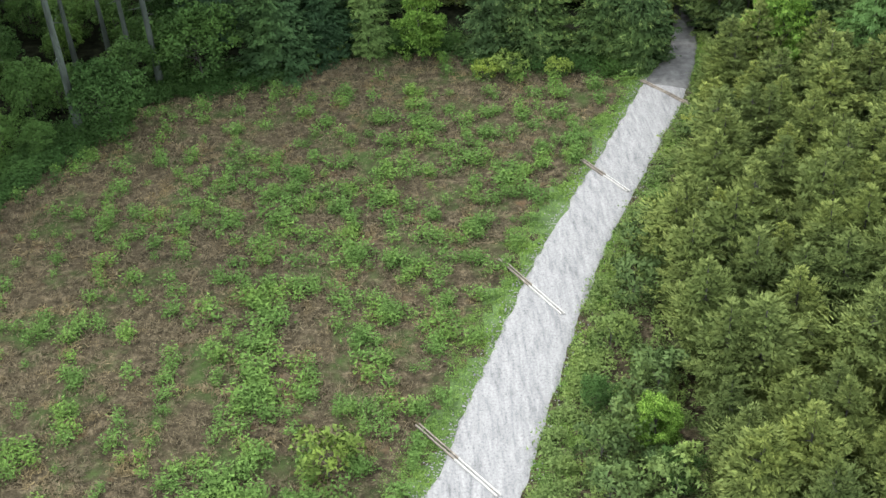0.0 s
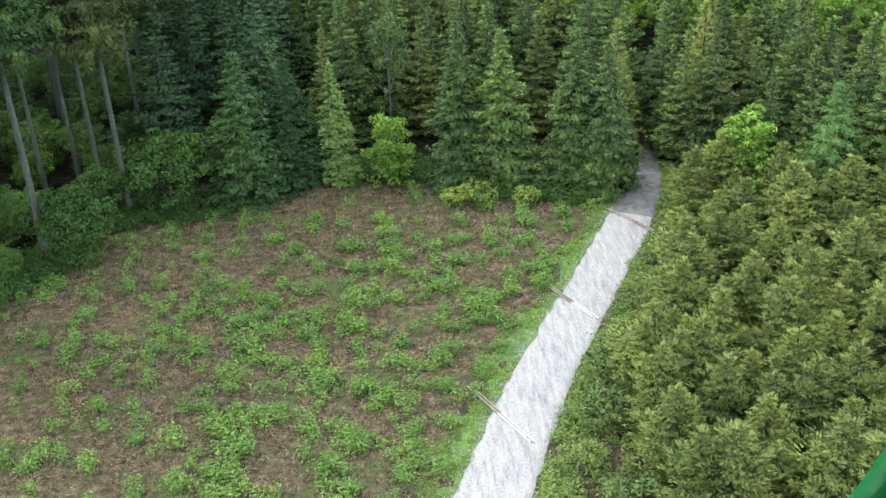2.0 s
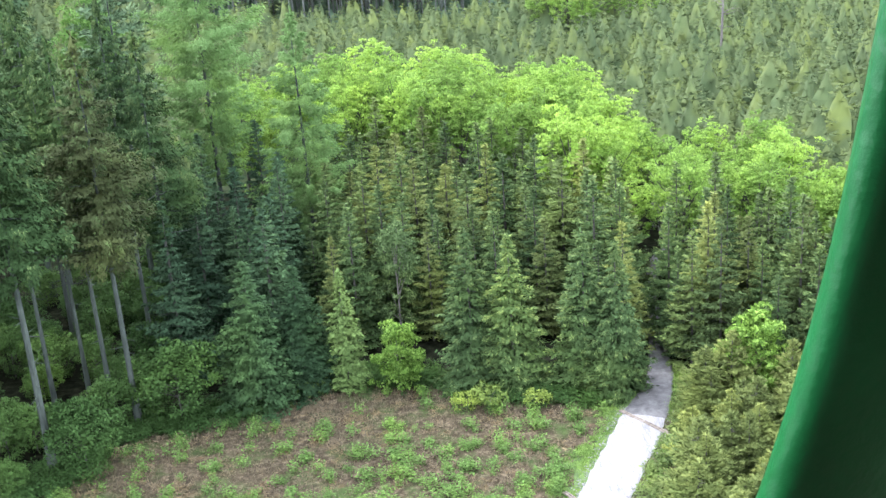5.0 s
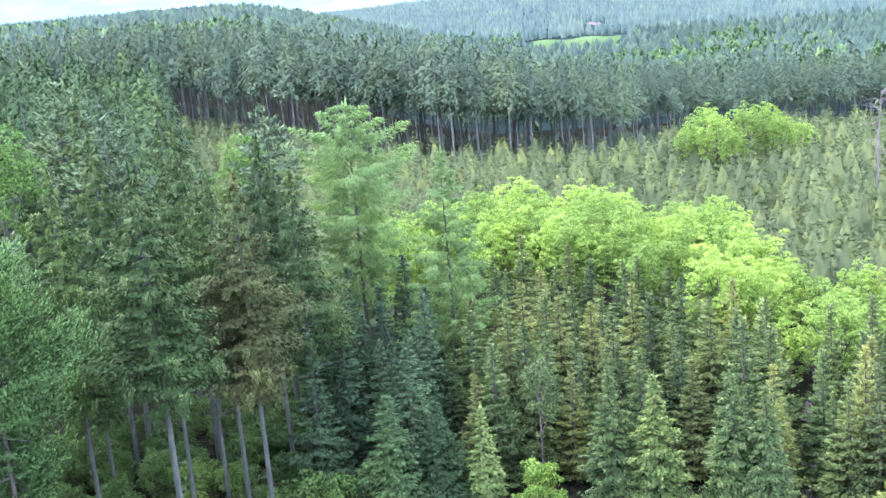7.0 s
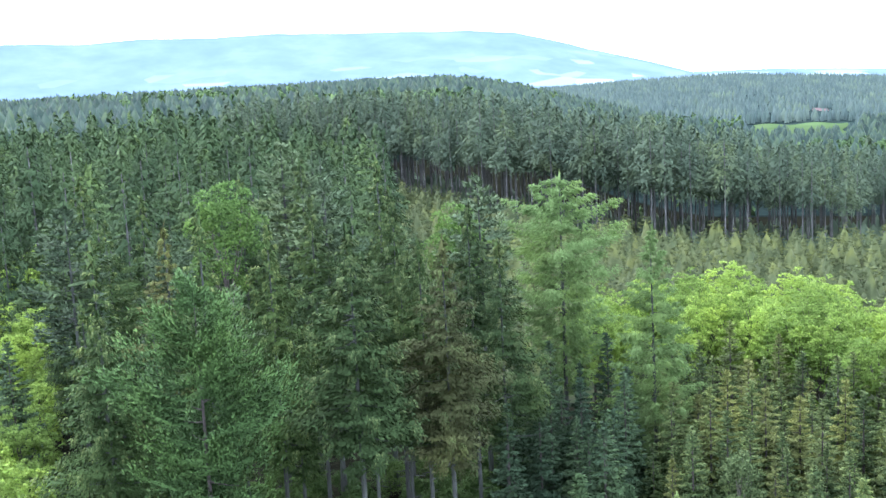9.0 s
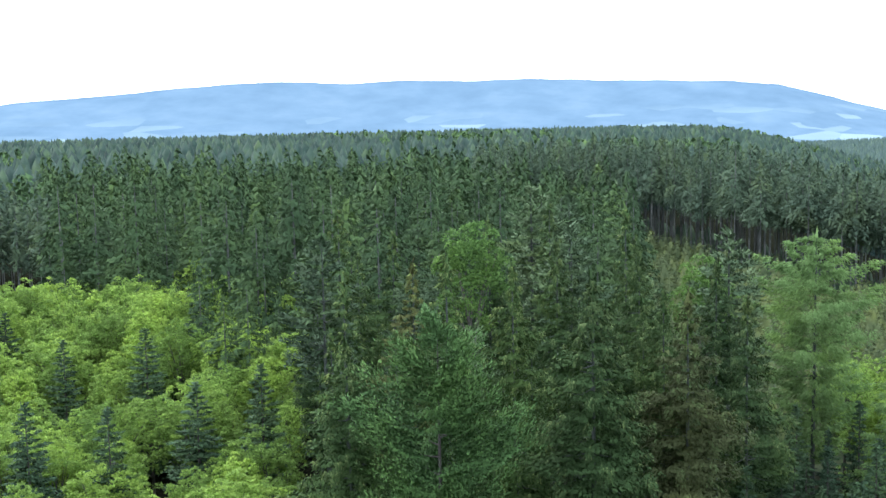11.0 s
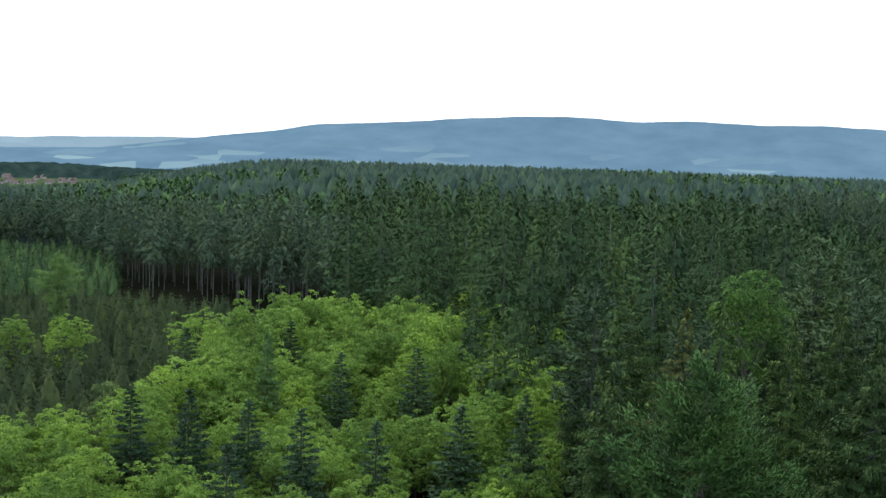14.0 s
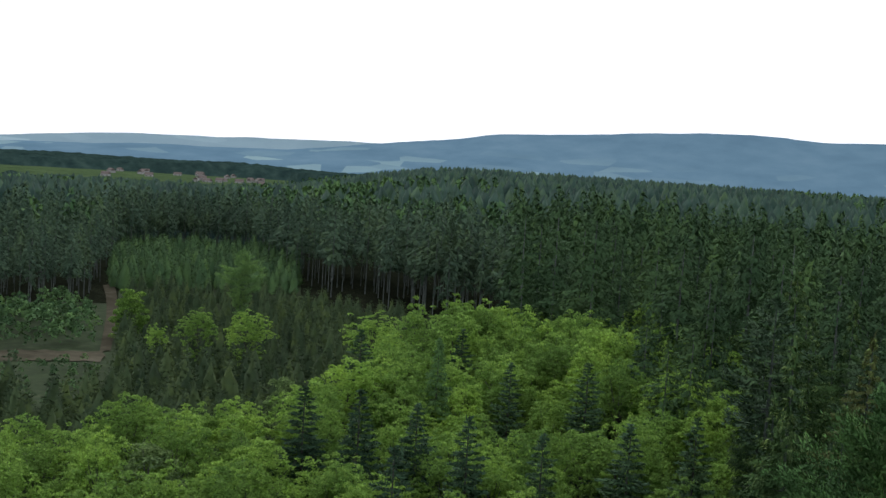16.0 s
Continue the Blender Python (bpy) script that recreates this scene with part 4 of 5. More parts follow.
def clear_of(p, gap=1.6, verge=0.7):
    d = np.hypot(p[:, None, 0] - hero_xy[None, :, 0], p[:, None, 1] - hero_xy[None, :, 1]).min(1)
    return p[(d > gap) & (to_road(p) > verge)]


def plant_zone(keys, p, h, spread, rng, group, wide=(0.9, 1.15)):
    for q in p:
        key = keys[rng.integers(len(keys))]
        top = KINDS[key]["leaves"][:, :, 2].max()
        plant(key, q[0], q[1], at(q[0], q[1]), h * rng.uniform(1 - spread, 1 + spread) / top, wide=rng.uniform(*wide), group=group)


zr = np.random.default_rng(21)
# young plantation beside the track
def side_of_road(p):
    i = np.hypot(p[:, None, 0] - road_x[None], p[:, None, 1] - road_y[None]).argmin(1)
    return (p[:, 0] - road_x[i]) * road_n[i, 0] + (p[:, 1] - road_y[i]) * road_n[i, 1]


p = clear_of(scatter(2, 33, 29, 66, 2.1, zr), 1.3)
p = p[side_of_road(p) > np.interp(p[:, 1], [30, 36, 44, 60], [8.6, 6.6, 4.6, 3.4])]
plant_zone(["young0", "young1", "young2"], p, 4.7, 0.24, zr, "young spruce plantation", (0.9, 1.3))
# stand behind the front row
p = clear_of(scatter(-4.5, 30, by_az((-5, 74), (8, 73), (12, 71.5), (15, 69), (30, 64)), by_az((-6, 104), (0, 102), (6, 94), (12, 82), (22, 78), (30, 76)), 2.5, zr), 1.7, 0.2)
plant_zone(["mid0", "mid1", "mid2", "mid1"], p, 9.6, 0.22, zr, "young spruce stand")
p = clear_of(scatter(-11.5, -4.5, 73, 92, 3.0, zr), 1.6)
plant_zone(["dark0", "dark1", "dark2"], p, 11.5, 0.15, zr, "dark firs")
# tall spruces west of the clearing
p = clear_of(scatter(-33.5, -11, by_az((-33.5, 112), (-33, 80), (-31.5, 66), (-27, 60), (-24, 60), (-20, 66), (-11, 80)), by_az((-33.5, 118), (-22, 118), (-18, 116), (-15, 96), (-11, 88)), 6.6, zr), 3.2)
plant_zone(["tall0", "tall1", "tall2", "tall0", "tall2", "pine1"], p, 23.5, 0.2, zr, "tall spruce wood", (0.85, 1.1))
# broadleaf undergrowth below them
p = clear_of(scatter(-30, -11, by_az((-30, 62), (-24, 62), (-19, 68), (-11, 70)), 94, 3.0, zr), 1.2)
plant_zone(["bush"], p, 3.0, 0.35, zr, "undergrowth")
# beeches in leaf
p = clear_of(scatter(-7, 27, by_az((-7, 106), (0, 104), (6, 96), (12, 84), (22, 80), (27, 78)), by_az((-7, 122), (0, 128), (6, 124), (14, 101), (22, 94), (27, 90)), 4.0, zr), 2.0)
aa = np.degrees(np.arctan2(p[:, 0], p[:, 1]))
plant_zone(["beech0", "beech1", "beech2", "beech3"], p[aa < 11], 11.5, 0.16, zr, "beeches beyond the stand")
plant_zone(["beech0", "beech1", "beech2", "beech3"], p[aa >= 11], 9.4, 0.16, zr, "beeches beyond the stand")
FIRS = [(-53.3, 98), (-50.6, 97), (-47.8, 95), (-45.3, 88), (-41.7, 85), (-50.8, 126), (-43.0, 161), (-37.3, 138), (-39.8, 117), (-36.9, 170), (-34.1, 179), (-43.5, 117), (-45.9, 136), (-48.8, 77), (-37.6, 93), (-34.5, 94), (-34.9, 142)]
firs = np.array([polar(a_, d_) for a_, d_ in FIRS])
plant_zone(["fir0", "fir1"], firs, 14.6, 0.06, zr, "firs among the beeches", (1.0, 1.3))
p = clear_of(scatter(-70, -32.8, by_az((-70, 40), (-50, 44), (-32.8, 58)), by_az((-70, 108), (-60, 112), (-53, 116), (-50, 142), (-44, 174), (-38, 168), (-33, 164)), 4.9, zr), 2.6)
p = p[np.hypot(p[:, None, 0] - firs[None, :, 0], p[:, None, 1] - firs[None, :, 1]).min(1) > 3.0]
pd = np.hypot(p[:, 0], p[:, 1])
plant_zone(["beech0", "beech1", "beech2", "beech3"], p[pd < 118], 10.6, 0.18, zr, "beech grove", (0.9, 1.3))
plant_zone(["beech0", "beech1", "beech2", "beech3"], p[(pd >= 118) & (pd < 138)], 12.8, 0.15, zr, "beech grove", (0.9, 1.2))
plant_zone(["beech0", "beech1", "beech2", "beech3"], p[pd >= 138], 15.2, 0.12, zr, "beech grove", (0.8, 1.05))
# shrubs along the track's verge
p = scatter(0, 28, 30, 58, 1.7, zr)
sd = side_of_road(p)
p = p[(sd > 3.3) & (sd < np.interp(p[:, 1], [30, 36, 44, 60], [8.8, 6.8, 4.8, 3.6])) & (to_road(p) > 0.7)]
p = p[zr.random(len(p)) < 0.55]
plant_zone(["shrub", "shrub", "shrub", "bush"], p, 1.9, 0.4, zr, "verge shrubs")
# beeches left standing in the plantation
for a, d, h in [(7.9, 198, 11.0), (9.1, 195, 13.0), (10.5, 198, 13.4), (12.0, 197, 11.6), (8.6, 206, 13), (11.3, 207, 13.2), (9.8, 190, 10.5), (12.9, 202, 10.0)]:
    q = polar(a, d)
    plant(["beech0", "beech1", "beech2", "beech3"][int(a) % 4], q[0], q[1], at(*q), h / 12.0, wide=1.05, group="beeches in the plantation")
# broadleaf trees standing alone in the young wood to the west
for key, a, d, h, w in [("maple", -61.6, 212, 9.0, 0.9), ("larch0", -56.6, 214, 17, 1.0), ("beech2", -50.2, 168, 12.5, 1.6), ("beech0", -58.5, 172, 11.2, 1.1), ("beech3", -56.2, 170, 11.4, 1.2), ("larch2", -47.0, 118, 16, 0.75), ("beech2", -60.4, 178, 8, 0.9), ("birch", -54.3, 128, 9.5, 1.2), ("birch", -64.5, 74, 10, 1.5), ("birch", -60.5, 92, 11, 1.5), ("pine1", -41.2, 176, 22, 0.8), ("pine1", -46.8, 262, 23, 0.8)]:
    q = polar(a, d)
    top = KINDS[key]["leaves"][:, :, 2].max()
    plant(key, q[0], q[1], at(*q), h / top, wide=w, group="trees standing alone")

# ---------------------------------------------------------------- woods farther off
fr = np.random.default_rng(33)
def far_conifer(h, r, bottom, rings, sides, seed, jag=0.24):
    return ragged_cone(h * 0.985, r, bottom, rings, sides, seed, 0.8, jag)


cheap_young = [np.concatenate([ragged_cone(5.4, 1.25, 0.2, 6, 8, 280 + i, 0.8, 0.3), plumes(6.0, 1.7, 0.2, 28, 0.8, 10, 0.27, 200 + i, MOUND, slim=0.24, droop=0.0, lift=0.2, rise=0.5, hang=0.0, puff=0.20, uneven=0.4, core=0.35, tops=3)[0]]) for i in range(6)]
cheap_tall = [plumes(22.0, 3.0, 11.0 + 0.5 * i, 44, 1.0, 12, 0.40, 210 + i, RAGGED, slim=0.26, droop=0.8, lift=0.15, hang=1.6, puff=0.17, flat=1.1, uneven=0.4, core=0.55, tops=4)[0] for i in range(5)]
cheap_west = [plumes(22.0, 2.8, 8.0 + 0.6 * i, 34, 1.1, 8, 0.66, 225 + i, RAGGED, slim=0.26, droop=0.7, lift=0.15, hang=1.5, flat=1.0, puff=0.20, uneven=0.4, core=0.55, tops=3)[0] for i in range(5)]
wood_tree = [plumes(22.0, 3.3, 6.5 + 0.8 * i, 66, 0.85, 26, 0.31, 260 + i, RAGGED, droop=0.5, lift=0.2, hang=1.4, puff=0.13, flat=0.8, slim=0.20, uneven=0.48, core=0.5, gaps=0.08, tops=5)[0] for i in range(5)]
cheap_mid = [plumes(22.0, 2.9, 8.0 + 0.5 * i, 32, 1.1, 8, 0.66, 215 + i, RAGGED, slim=0.26, droop=0.7, lift=0.15, hang=1.5, flat=1.0, puff=0.19, uneven=0.45, core=0.55, tops=3)[0] for i in range(5)]
cheap_far = [far_conifer(22.0, 3.2, 7.0, 4, 5, 220 + i, 0.5) for i in range(6)]
cheap_slope = [far_conifer(22.0, 3.2, 2.0, 3, 4, 270 + i, 0.4) for i in range(4)]
cheap_low = [far_conifer(3.5, 1.6, 0.1, 3, 5, 250 + i) for i in range(3)]
cheap_trunk = [tube([(0, 0, 0), (0.05, 0, 6), (0, 0.05, 12), (0, 0, 20)], [0.15, 0.13, 0.10, 0.04], 5)]
cheap_leafy = [broadleaf(11.0, 3.4, 3.0, 15, 10, 1.15, 230 + i, trunk=0.1, slim=0.42)[0] for i in range(3)]


def lift(p):
    return np.concatenate([p, land(p[:, 0], p[:, 1])[:, None]], -1)


def wood_of(name, p, variants, mat, h0, h, spread, label, category, trunks=False, wide=(0.9, 1.2)):
    size = (h(p) if callable(h) else h) / h0 * fr.uniform(1 - spread, 1 + spread, len(p))
    size = size * (1 + spread * 0.6 * np.array([noise.noise(Vector((q_[0] * 0.05, q_[1] * 0.05, 1.7))) for q_ in p]))
    xyz = lift(p)
    w = fr.uniform(*wide, len(p))
    faces, soft_n, each = stamp(variants, xyz, size, fr, w, (0.9, 0.08))
    me = mesh_of(name, faces, mat, soft_n)
    me.attributes.new("tree", "FLOAT", "FACE").data.foreach_set("value", each.astype(np.float32))
    ob = tagged(new(name, me), label, category, kind="stuff")
    if trunks:
        tagged(new(name + "_trunks", mesh_of(name + "_trunks", stamp(cheap_trunk, xyz, size, fr), M_BARK_EDGE)), "bare grey-brown spruce trunks at the wood's edge", "tree trunks", kind="stuff")
    return ob


edge_right = by_az((-22, 330), (-18, 325), (-11, 252), (-3, 226), (5, 226), (9, 262), (30, 275))
# plantation beyond the beeches
p = scatter(-19, 30, by_az((-19, 300), (-16.5, 170), (-15, 104), (-10, 100), (-9, 124), (0, 131), (6, 127), (14, 104), (22, 97), (30, 92)), edge_right, 3.8, fr, 0.48)
p = p[to_road(p) > 0.8]
wood_of("young_wood", p, cheap_young, M_WOOD_OLIVE, 6.0, 6.7, 0.34, "dense young spruce plantation seen from above", "young wood", wide=(1.0, 1.5))
# the mature stand with its bare trunks
p = scatter(-24, 32, edge_right, lambda a: edge_right(a) + 60, 4.9, fr, 0.45)
wood_of("mature_wood", p, cheap_tall, M_FAR_HAZE, 22.0, lambda p_: np.interp(np.degrees(np.arctan2(p_[:, 0], p_[:, 1])), [-24, -12, -4, 1, 6, 12, 30], [27, 28, 26.5, 23.0, 18.8, 18.5, 18.5]), 0.10, "mature spruce stand with bare trunks", "woods", trunks=True, wide=(1.0, 1.35))
# Low cones added to cover the lit floor and darken it behind the trunks
q = scatter(-24, 32, lambda a: edge_right(a) + 5, lambda a: edge_right(a) + 62, 4.0, fr)
wood_of("stand_understory", q, cheap_low, M_FAR_HAZE, 3.5, 4.0, 0.4, "low growth added to darken the floor under the mature spruces", "undergrowth")
# the wood running on to the north-west
near = by_az((-44, 166), (-38, 160), (-37, 114), (-17, 118))
far_ = by_az((-44, 420), (-24, 420), (-21, 345), (-18, 300), (-16.5, 170))
p = scatter(-44, -16.5, near, far_, 6.9, fr, 0.46)
d = np.hypot(p[:, 0], p[:, 1])
pale_ = fr.random(len(p)) < 0.07
wood_of("spruce_wood_pale", p[pale_], wood_tree, M_WOOD_LIGHT, 22.0, 22.0, 0.2, "light green larches scattered through the spruce wood", "woods", wide=(1.1, 1.5))
p, d = p[~pale_], d[~pale_]
wood_of("spruce_wood", p[d < 215], wood_tree, M_WOOD_GREEN, 22.0, 22.5, 0.30, "tall green spruce wood reaching into the distance", "woods", trunks=True)
wood_of("spruce_wood_beyond", p[d >= 215], cheap_mid, M_WOOD_GREEN, 22.0, 22.0, 0.27, "tall spruce wood reaching into the distance", "woods", wide=(1.0, 1.5))
# young wood and stands to the west
p = scatter(-72, -44, by_az((-72, 112), (-60, 116), (-53, 120), (-50, 142), (-44, 170)), by_az((-72, 150), (-62.3, 152), (-61.7, 285), (-53, 262), (-44, 225)), 3.5, fr, 0.46)
wood_of("young_wood_west", p, cheap_young, M_WOOD_DARK, 6.0, lambda p_: np.interp(np.hypot(p_[:, 0], p_[:, 1]), [110, 150, 180], [7.0, 6.2, 5.0]), 0.3, "dark young spruce wood", "young wood")
p = scatter(-62.5, -54, 290, 414, 3.8, fr)
wood_of("young_wood_far", p, cheap_young, M_WOOD_LIGHT, 6.0, 7.0, 0.3, "pale young plantation enclosed by forest", "young wood")
west_edge = by_az((-75, 252), (-63.9, 252), (-62.2, 385), (-60.5, 405), (-56.5, 412), (-53.5, 300), (-47, 258), (-44, 235))
p = scatter(-75, -43.5, lambda a: west_edge(a) + 7 * np.sin(a * 4.1) + 5 * np.sin(a * 9.7), lambda a: west_edge(a) + 60, 5.4, fr, 0.45)
wood_of("forest_west", p, cheap_west, M_FAR_HAZE, 22.0, lambda p_: np.interp(np.degrees(np.arctan2(p_[:, 0], p_[:, 1])), [-75, -63, -62, -44], [16, 16, 21, 21]), 0.16, "dark mature spruce forest", "woods", trunks=True, wide=(1.0, 1.4))
# forest out towards the horizon
p = scatter(-74, 32, by_az((-75, 312), (-63, 312), (-62, 462), (-55, 470), (-54, 350), (-44, 296), (-43.9, 420), (-24, 420), (-18, 386), (-11, 313), (5, 287), (32, 336)), 1250, 10.5, fr)
d = np.hypot(p[:, 0], p[:, 1])
az = np.degrees(np.arctan2(p[:, 0], p[:, 1]))
field = (az > 0.3) & (az < 5.4) & (d > 1090)
p = p[~field]
leafy = np.array([noise.noise(Vector((q[0] * 0.006, q[1] * 0.006, 4.4))) for q in p]) + fr.normal(0, 0.16, len(p)) > 0.40
p_far, p_leafy = p[~leafy], p[leafy]
d = np.hypot(p_far[:, 0], p_far[:, 1])
wood_of("forest_far", p_far[d < 420], cheap_mid, M_FAR_HAZE, 22.0, 21.5, 0.18, "endless dark spruce forest", "woods", wide=(1.1, 1.6))
wood_of("forest_distant", p_far[d >= 420], cheap_far, M_DISTANT_HAZE, 22.0, 21.0, 0.11, "endless spruce forest towards the horizon, haze in its colour", "woods", wide=(1.3, 2.0))
wood_of("forest_far_leafy", p_leafy, cheap_leafy, M_FARGREEN, 11.0, 19.0, 0.14, "light green broadleaf trees scattered through the forest", "woods", wide=(0.5, 0.7))
slope = scatter(-13, 17, 1225, 2450, 10.5, fr, 0.45)
sd_, sz_ = np.hypot(slope[:, 0], slope[:, 1]), np.degrees(np.arctan2(slope[:, 0], slope[:, 1]))
slope = slope[~(((sz_ > 0.4) & (sz_ < 5.2) & (sd_ < 1345)) | ((sz_ > 3.2) & (sz_ < 4.3) & (sd_ > 1385) & (sd_ < 1500)))]
wood_of("forest_slope", slope, cheap_slope, M_SLOPE_HAZE, 22.0, 14.5, 0.14, "spruce forest on the far slope, haze in its colour", "woods", wide=(1.3, 2.1))
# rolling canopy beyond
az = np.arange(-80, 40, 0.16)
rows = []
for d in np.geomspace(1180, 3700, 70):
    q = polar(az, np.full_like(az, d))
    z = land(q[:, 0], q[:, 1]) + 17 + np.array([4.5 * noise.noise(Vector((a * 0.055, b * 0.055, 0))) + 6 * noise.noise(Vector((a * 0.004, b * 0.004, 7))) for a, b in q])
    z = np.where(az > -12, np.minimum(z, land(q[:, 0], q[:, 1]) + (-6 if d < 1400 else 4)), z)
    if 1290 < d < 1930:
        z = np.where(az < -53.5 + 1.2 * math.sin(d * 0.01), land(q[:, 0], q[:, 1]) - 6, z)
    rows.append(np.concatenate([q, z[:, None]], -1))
tagged(new("canopy_far", grid_mesh("canopy_far", np.array(rows), M_CANOPY_SHADE, smooth=False)), "unbroken forest canopy near the horizon", "woods", kind="stuff")
# shrubs and a pale track in the cutting to the west
p = scatter(-72, -63.1, 152, 249, 3.0, fr, 0.48)
pd = np.hypot(p[:, 0], p[:, 1])
p = p[((pd < 186) | (pd > 201)) & (fr.random(len(p)) < np.where(pd < 186, 0.95, 0.92))]
wood_of("cutting_shrubs", p, cheap_leafy, M_FARGREEN, 11.0, lambda p_: np.where(np.hypot(p_[:, 0], p_[:, 1]) < 186, 1.8, 3.4), 0.4, "green shrubs in a forest cutting", "shrubs", wide=(0.8, 1.3))


def strip(name, az0, az1, d0, d1, label):
    aa = np.linspace(az0, az1, 10)
    rows = []
    for t_ in np.linspace(0, 1, 14):
        dd = d0 + (d1 - d0) * t_ + 1.5 * np.sin(aa * 5 + t_ * 7)
        q = polar(aa + 0.25 * math.sin(t_ * 3), dd)
        rows.append(np.concatenate([q, (land(q[:, 0], q[:, 1]) + 0.12 + 0.08 * np.sin(aa * 9 + t_ * 11))[:, None]], -1))
    return tagged(new(name, grid_mesh(name, np.array(rows), M_TRACK)), label, "track", kind="structure")


strip("track_west", -62.95, -62.45, 198, 300, "pale earth track in a forest cutting")
strip("bare_ground_west", -68.5, -62.9, 189, 199, "bare pale ground in a forest cutting")

# ---------------------------------------------------------------- herbs and grass of the clearing
hr = np.random.default_rng(55)


def in_clearing(p):
    back = np.interp(p[:, 0], [-24, -20, -17, -10, -5.7, 1.5, 5.6, 12], [55, 60, 65, 66, 70.5, 67.5, 65, 63])
    left = np.interp(p[:, 1], [28, 57, 62], [-21, -23.5, -20])
    return (p[:, 1] < back) & (p[:, 0] > left) & (side_of_road(p) < 0) & (to_road(p) > 0.15)


def tuft(n, r, h, leaf, width, seed, upright):
    g = np.random.default_rng(seed)
    b = g.normal(0, r * 0.45, (n, 3)) * np.array([1, 1, 0])
    b[:, 2] = g.uniform(0.0, h, n)
    w = unit(g.normal(size=(n, 3)) * np.array([1, 1, 0.5]) + np.array([0, 0, upright]))
    s = leaf * g.uniform(0.6, 1.4, n)
    return kites(b, w, s, s * width, 0.25, g, 0.6, True)


herb_kinds = [tuft(110, 0.36, 0.46, 0.105, 0.26, 300 + i, 0.45) for i in range(5)]
grass_kinds = [tuft(26, 0.34, 0.04, 0.36, 0.075, 310 + i, 0.9) for i in range(4)]
p = hr.uniform((-24, 26), (16, 71), (30000, 2))
p = p[in_clearing(p)]
rows_ = 0.5 + 0.5 * np.cos((p[:, 0] + 0.04 * p[:, 1] + 9.0) * 2 * np.pi / 2.1)
slow = np.array([noise.fractal(Vector((q[0] * 0.16, q[1] * 0.16, 8.0)), 1.0, 2.0, 3) for q in p])
band = np.exp(-((p[:, 0] + 8.6 + 0.02 * (p[:, 1] - 32)) / 0.95) ** 2) * np.clip((54 - p[:, 1]) / 8, 0, 1)
dens = -0.02 + 0.62 * rows_ ** 2 + 0.6 * slow + 0.34 * np.clip((p[:, 0] + 15) / 12, 0, 1) - 0.25 * np.clip((p[:, 1] - 58) / 6, 0, 1)
fine = np.array([noise.fractal(Vector((q[0] * 0.7, q[1] * 0.7, 2.0)), 1.0, 2.0, 2) for q in p])
keep = hr.random(len(p)) < np.clip(dens, 0.01, 0.9) * 0.44 * np.clip(0.42 + 2.4 * fine, 0.02, 1.0)
hp = p[keep & (to_road(p) > 0.9)]
tagged(new("herbs", mesh_of("herbs", stamp(herb_kinds, np.concatenate([hp, np.zeros((len(hp), 1))], -1), hr.uniform(0.7, 1.6, len(hp)), hr), M_HERB)), "patchy rows of fresh green brambles and herbs", "undergrowth", kind="stuff")
le = np.stack([np.interp(np.linspace(30, 63, 900), [28, 57, 62], [-23, -25, -21]), np.linspace(30, 63, 900)], -1)
be = np.linspace(-24, 13, 1100)
be = np.stack([be, np.interp(be, [-24, -20, -17, -10, -5.7, 1.5, 5.6, 12, 16], [56, 61, 66, 67.5, 72, 69, 66.5, 65, 66])], -1)
ep = np.concatenate([le, be])
ep = ep + hr.normal(0, 0.75, ep.shape)
ep = ep[to_road(ep) > 0.5]
tagged(new("edge_growth", mesh_of("edge_growth", stamp(herb_kinds, np.concatenate([ep, np.zeros((len(ep), 1))], -1), hr.uniform(0.6, 1.7, len(ep)), hr), M_BUSH)), "low dull-green growth along the wood's edge", "undergrowth", kind="stuff")
bp = p[hr.random(len(p)) < band * 0.15]
tagged(new("bramble_row", mesh_of("bramble_row", stamp(herb_kinds, np.concatenate([bp, np.zeros((len(bp), 1))], -1), hr.uniform(1.1, 2.1, len(bp)), hr), M_HERB)), "taller row of dense green brambles across the clearing", "undergrowth", kind="stuff")
gp = p[(hr.random(len(p)) < 0.34) & (to_road(p) > 1.5)]
tagged(new("dry_grass", mesh_of("dry_grass", stamp(grass_kinds, np.concatenate([gp, np.zeros((len(gp), 1))], -1), hr.uniform(0.6, 1.3, len(gp)), hr), M_STRAW)), "withered straw-coloured grass tufts", "grass", kind="stuff")
v = hr.uniform((-6, 26), (22, 72), (26000, 2))
tr = to_road(v)
v = v[(tr > 0.02) & (tr < 1.5 + 0.5 * np.sin(v[:, 1] * 0.8)) & (v[:, 1] < 68)]
v = v[hr.random(len(v)) < 0.95]
tagged(new("verge_grass", mesh_of("verge_grass", stamp(grass_kinds, np.concatenate([v, np.zeros((len(v), 1))], -1), hr.uniform(0.5, 1.0, len(v)), hr), M_GRASS)), "short green grass along the gravel track", "grass", kind="stuff")


vh = hr.uniform((-2, 28), (24, 68), (16000, 2))
vs = side_of_road(vh)
vh = vh[(vs > 0) & (to_road(vh) > 0.25) & (vs < np.interp(vh[:, 1], [30, 36, 44, 60], [8.6, 6.8, 4.9, 3.8]))]
vh = vh[hr.random(len(vh)) < 0.24]
tagged(new("verge_herbs", mesh_of("verge_herbs", stamp(herb_kinds, np.concatenate([vh, np.zeros((len(vh), 1))], -1), hr.uniform(0.6, 1.5, len(vh)), hr), M_VERGE)), "low green herbs between track and plantation", "undergrowth", kind="stuff")


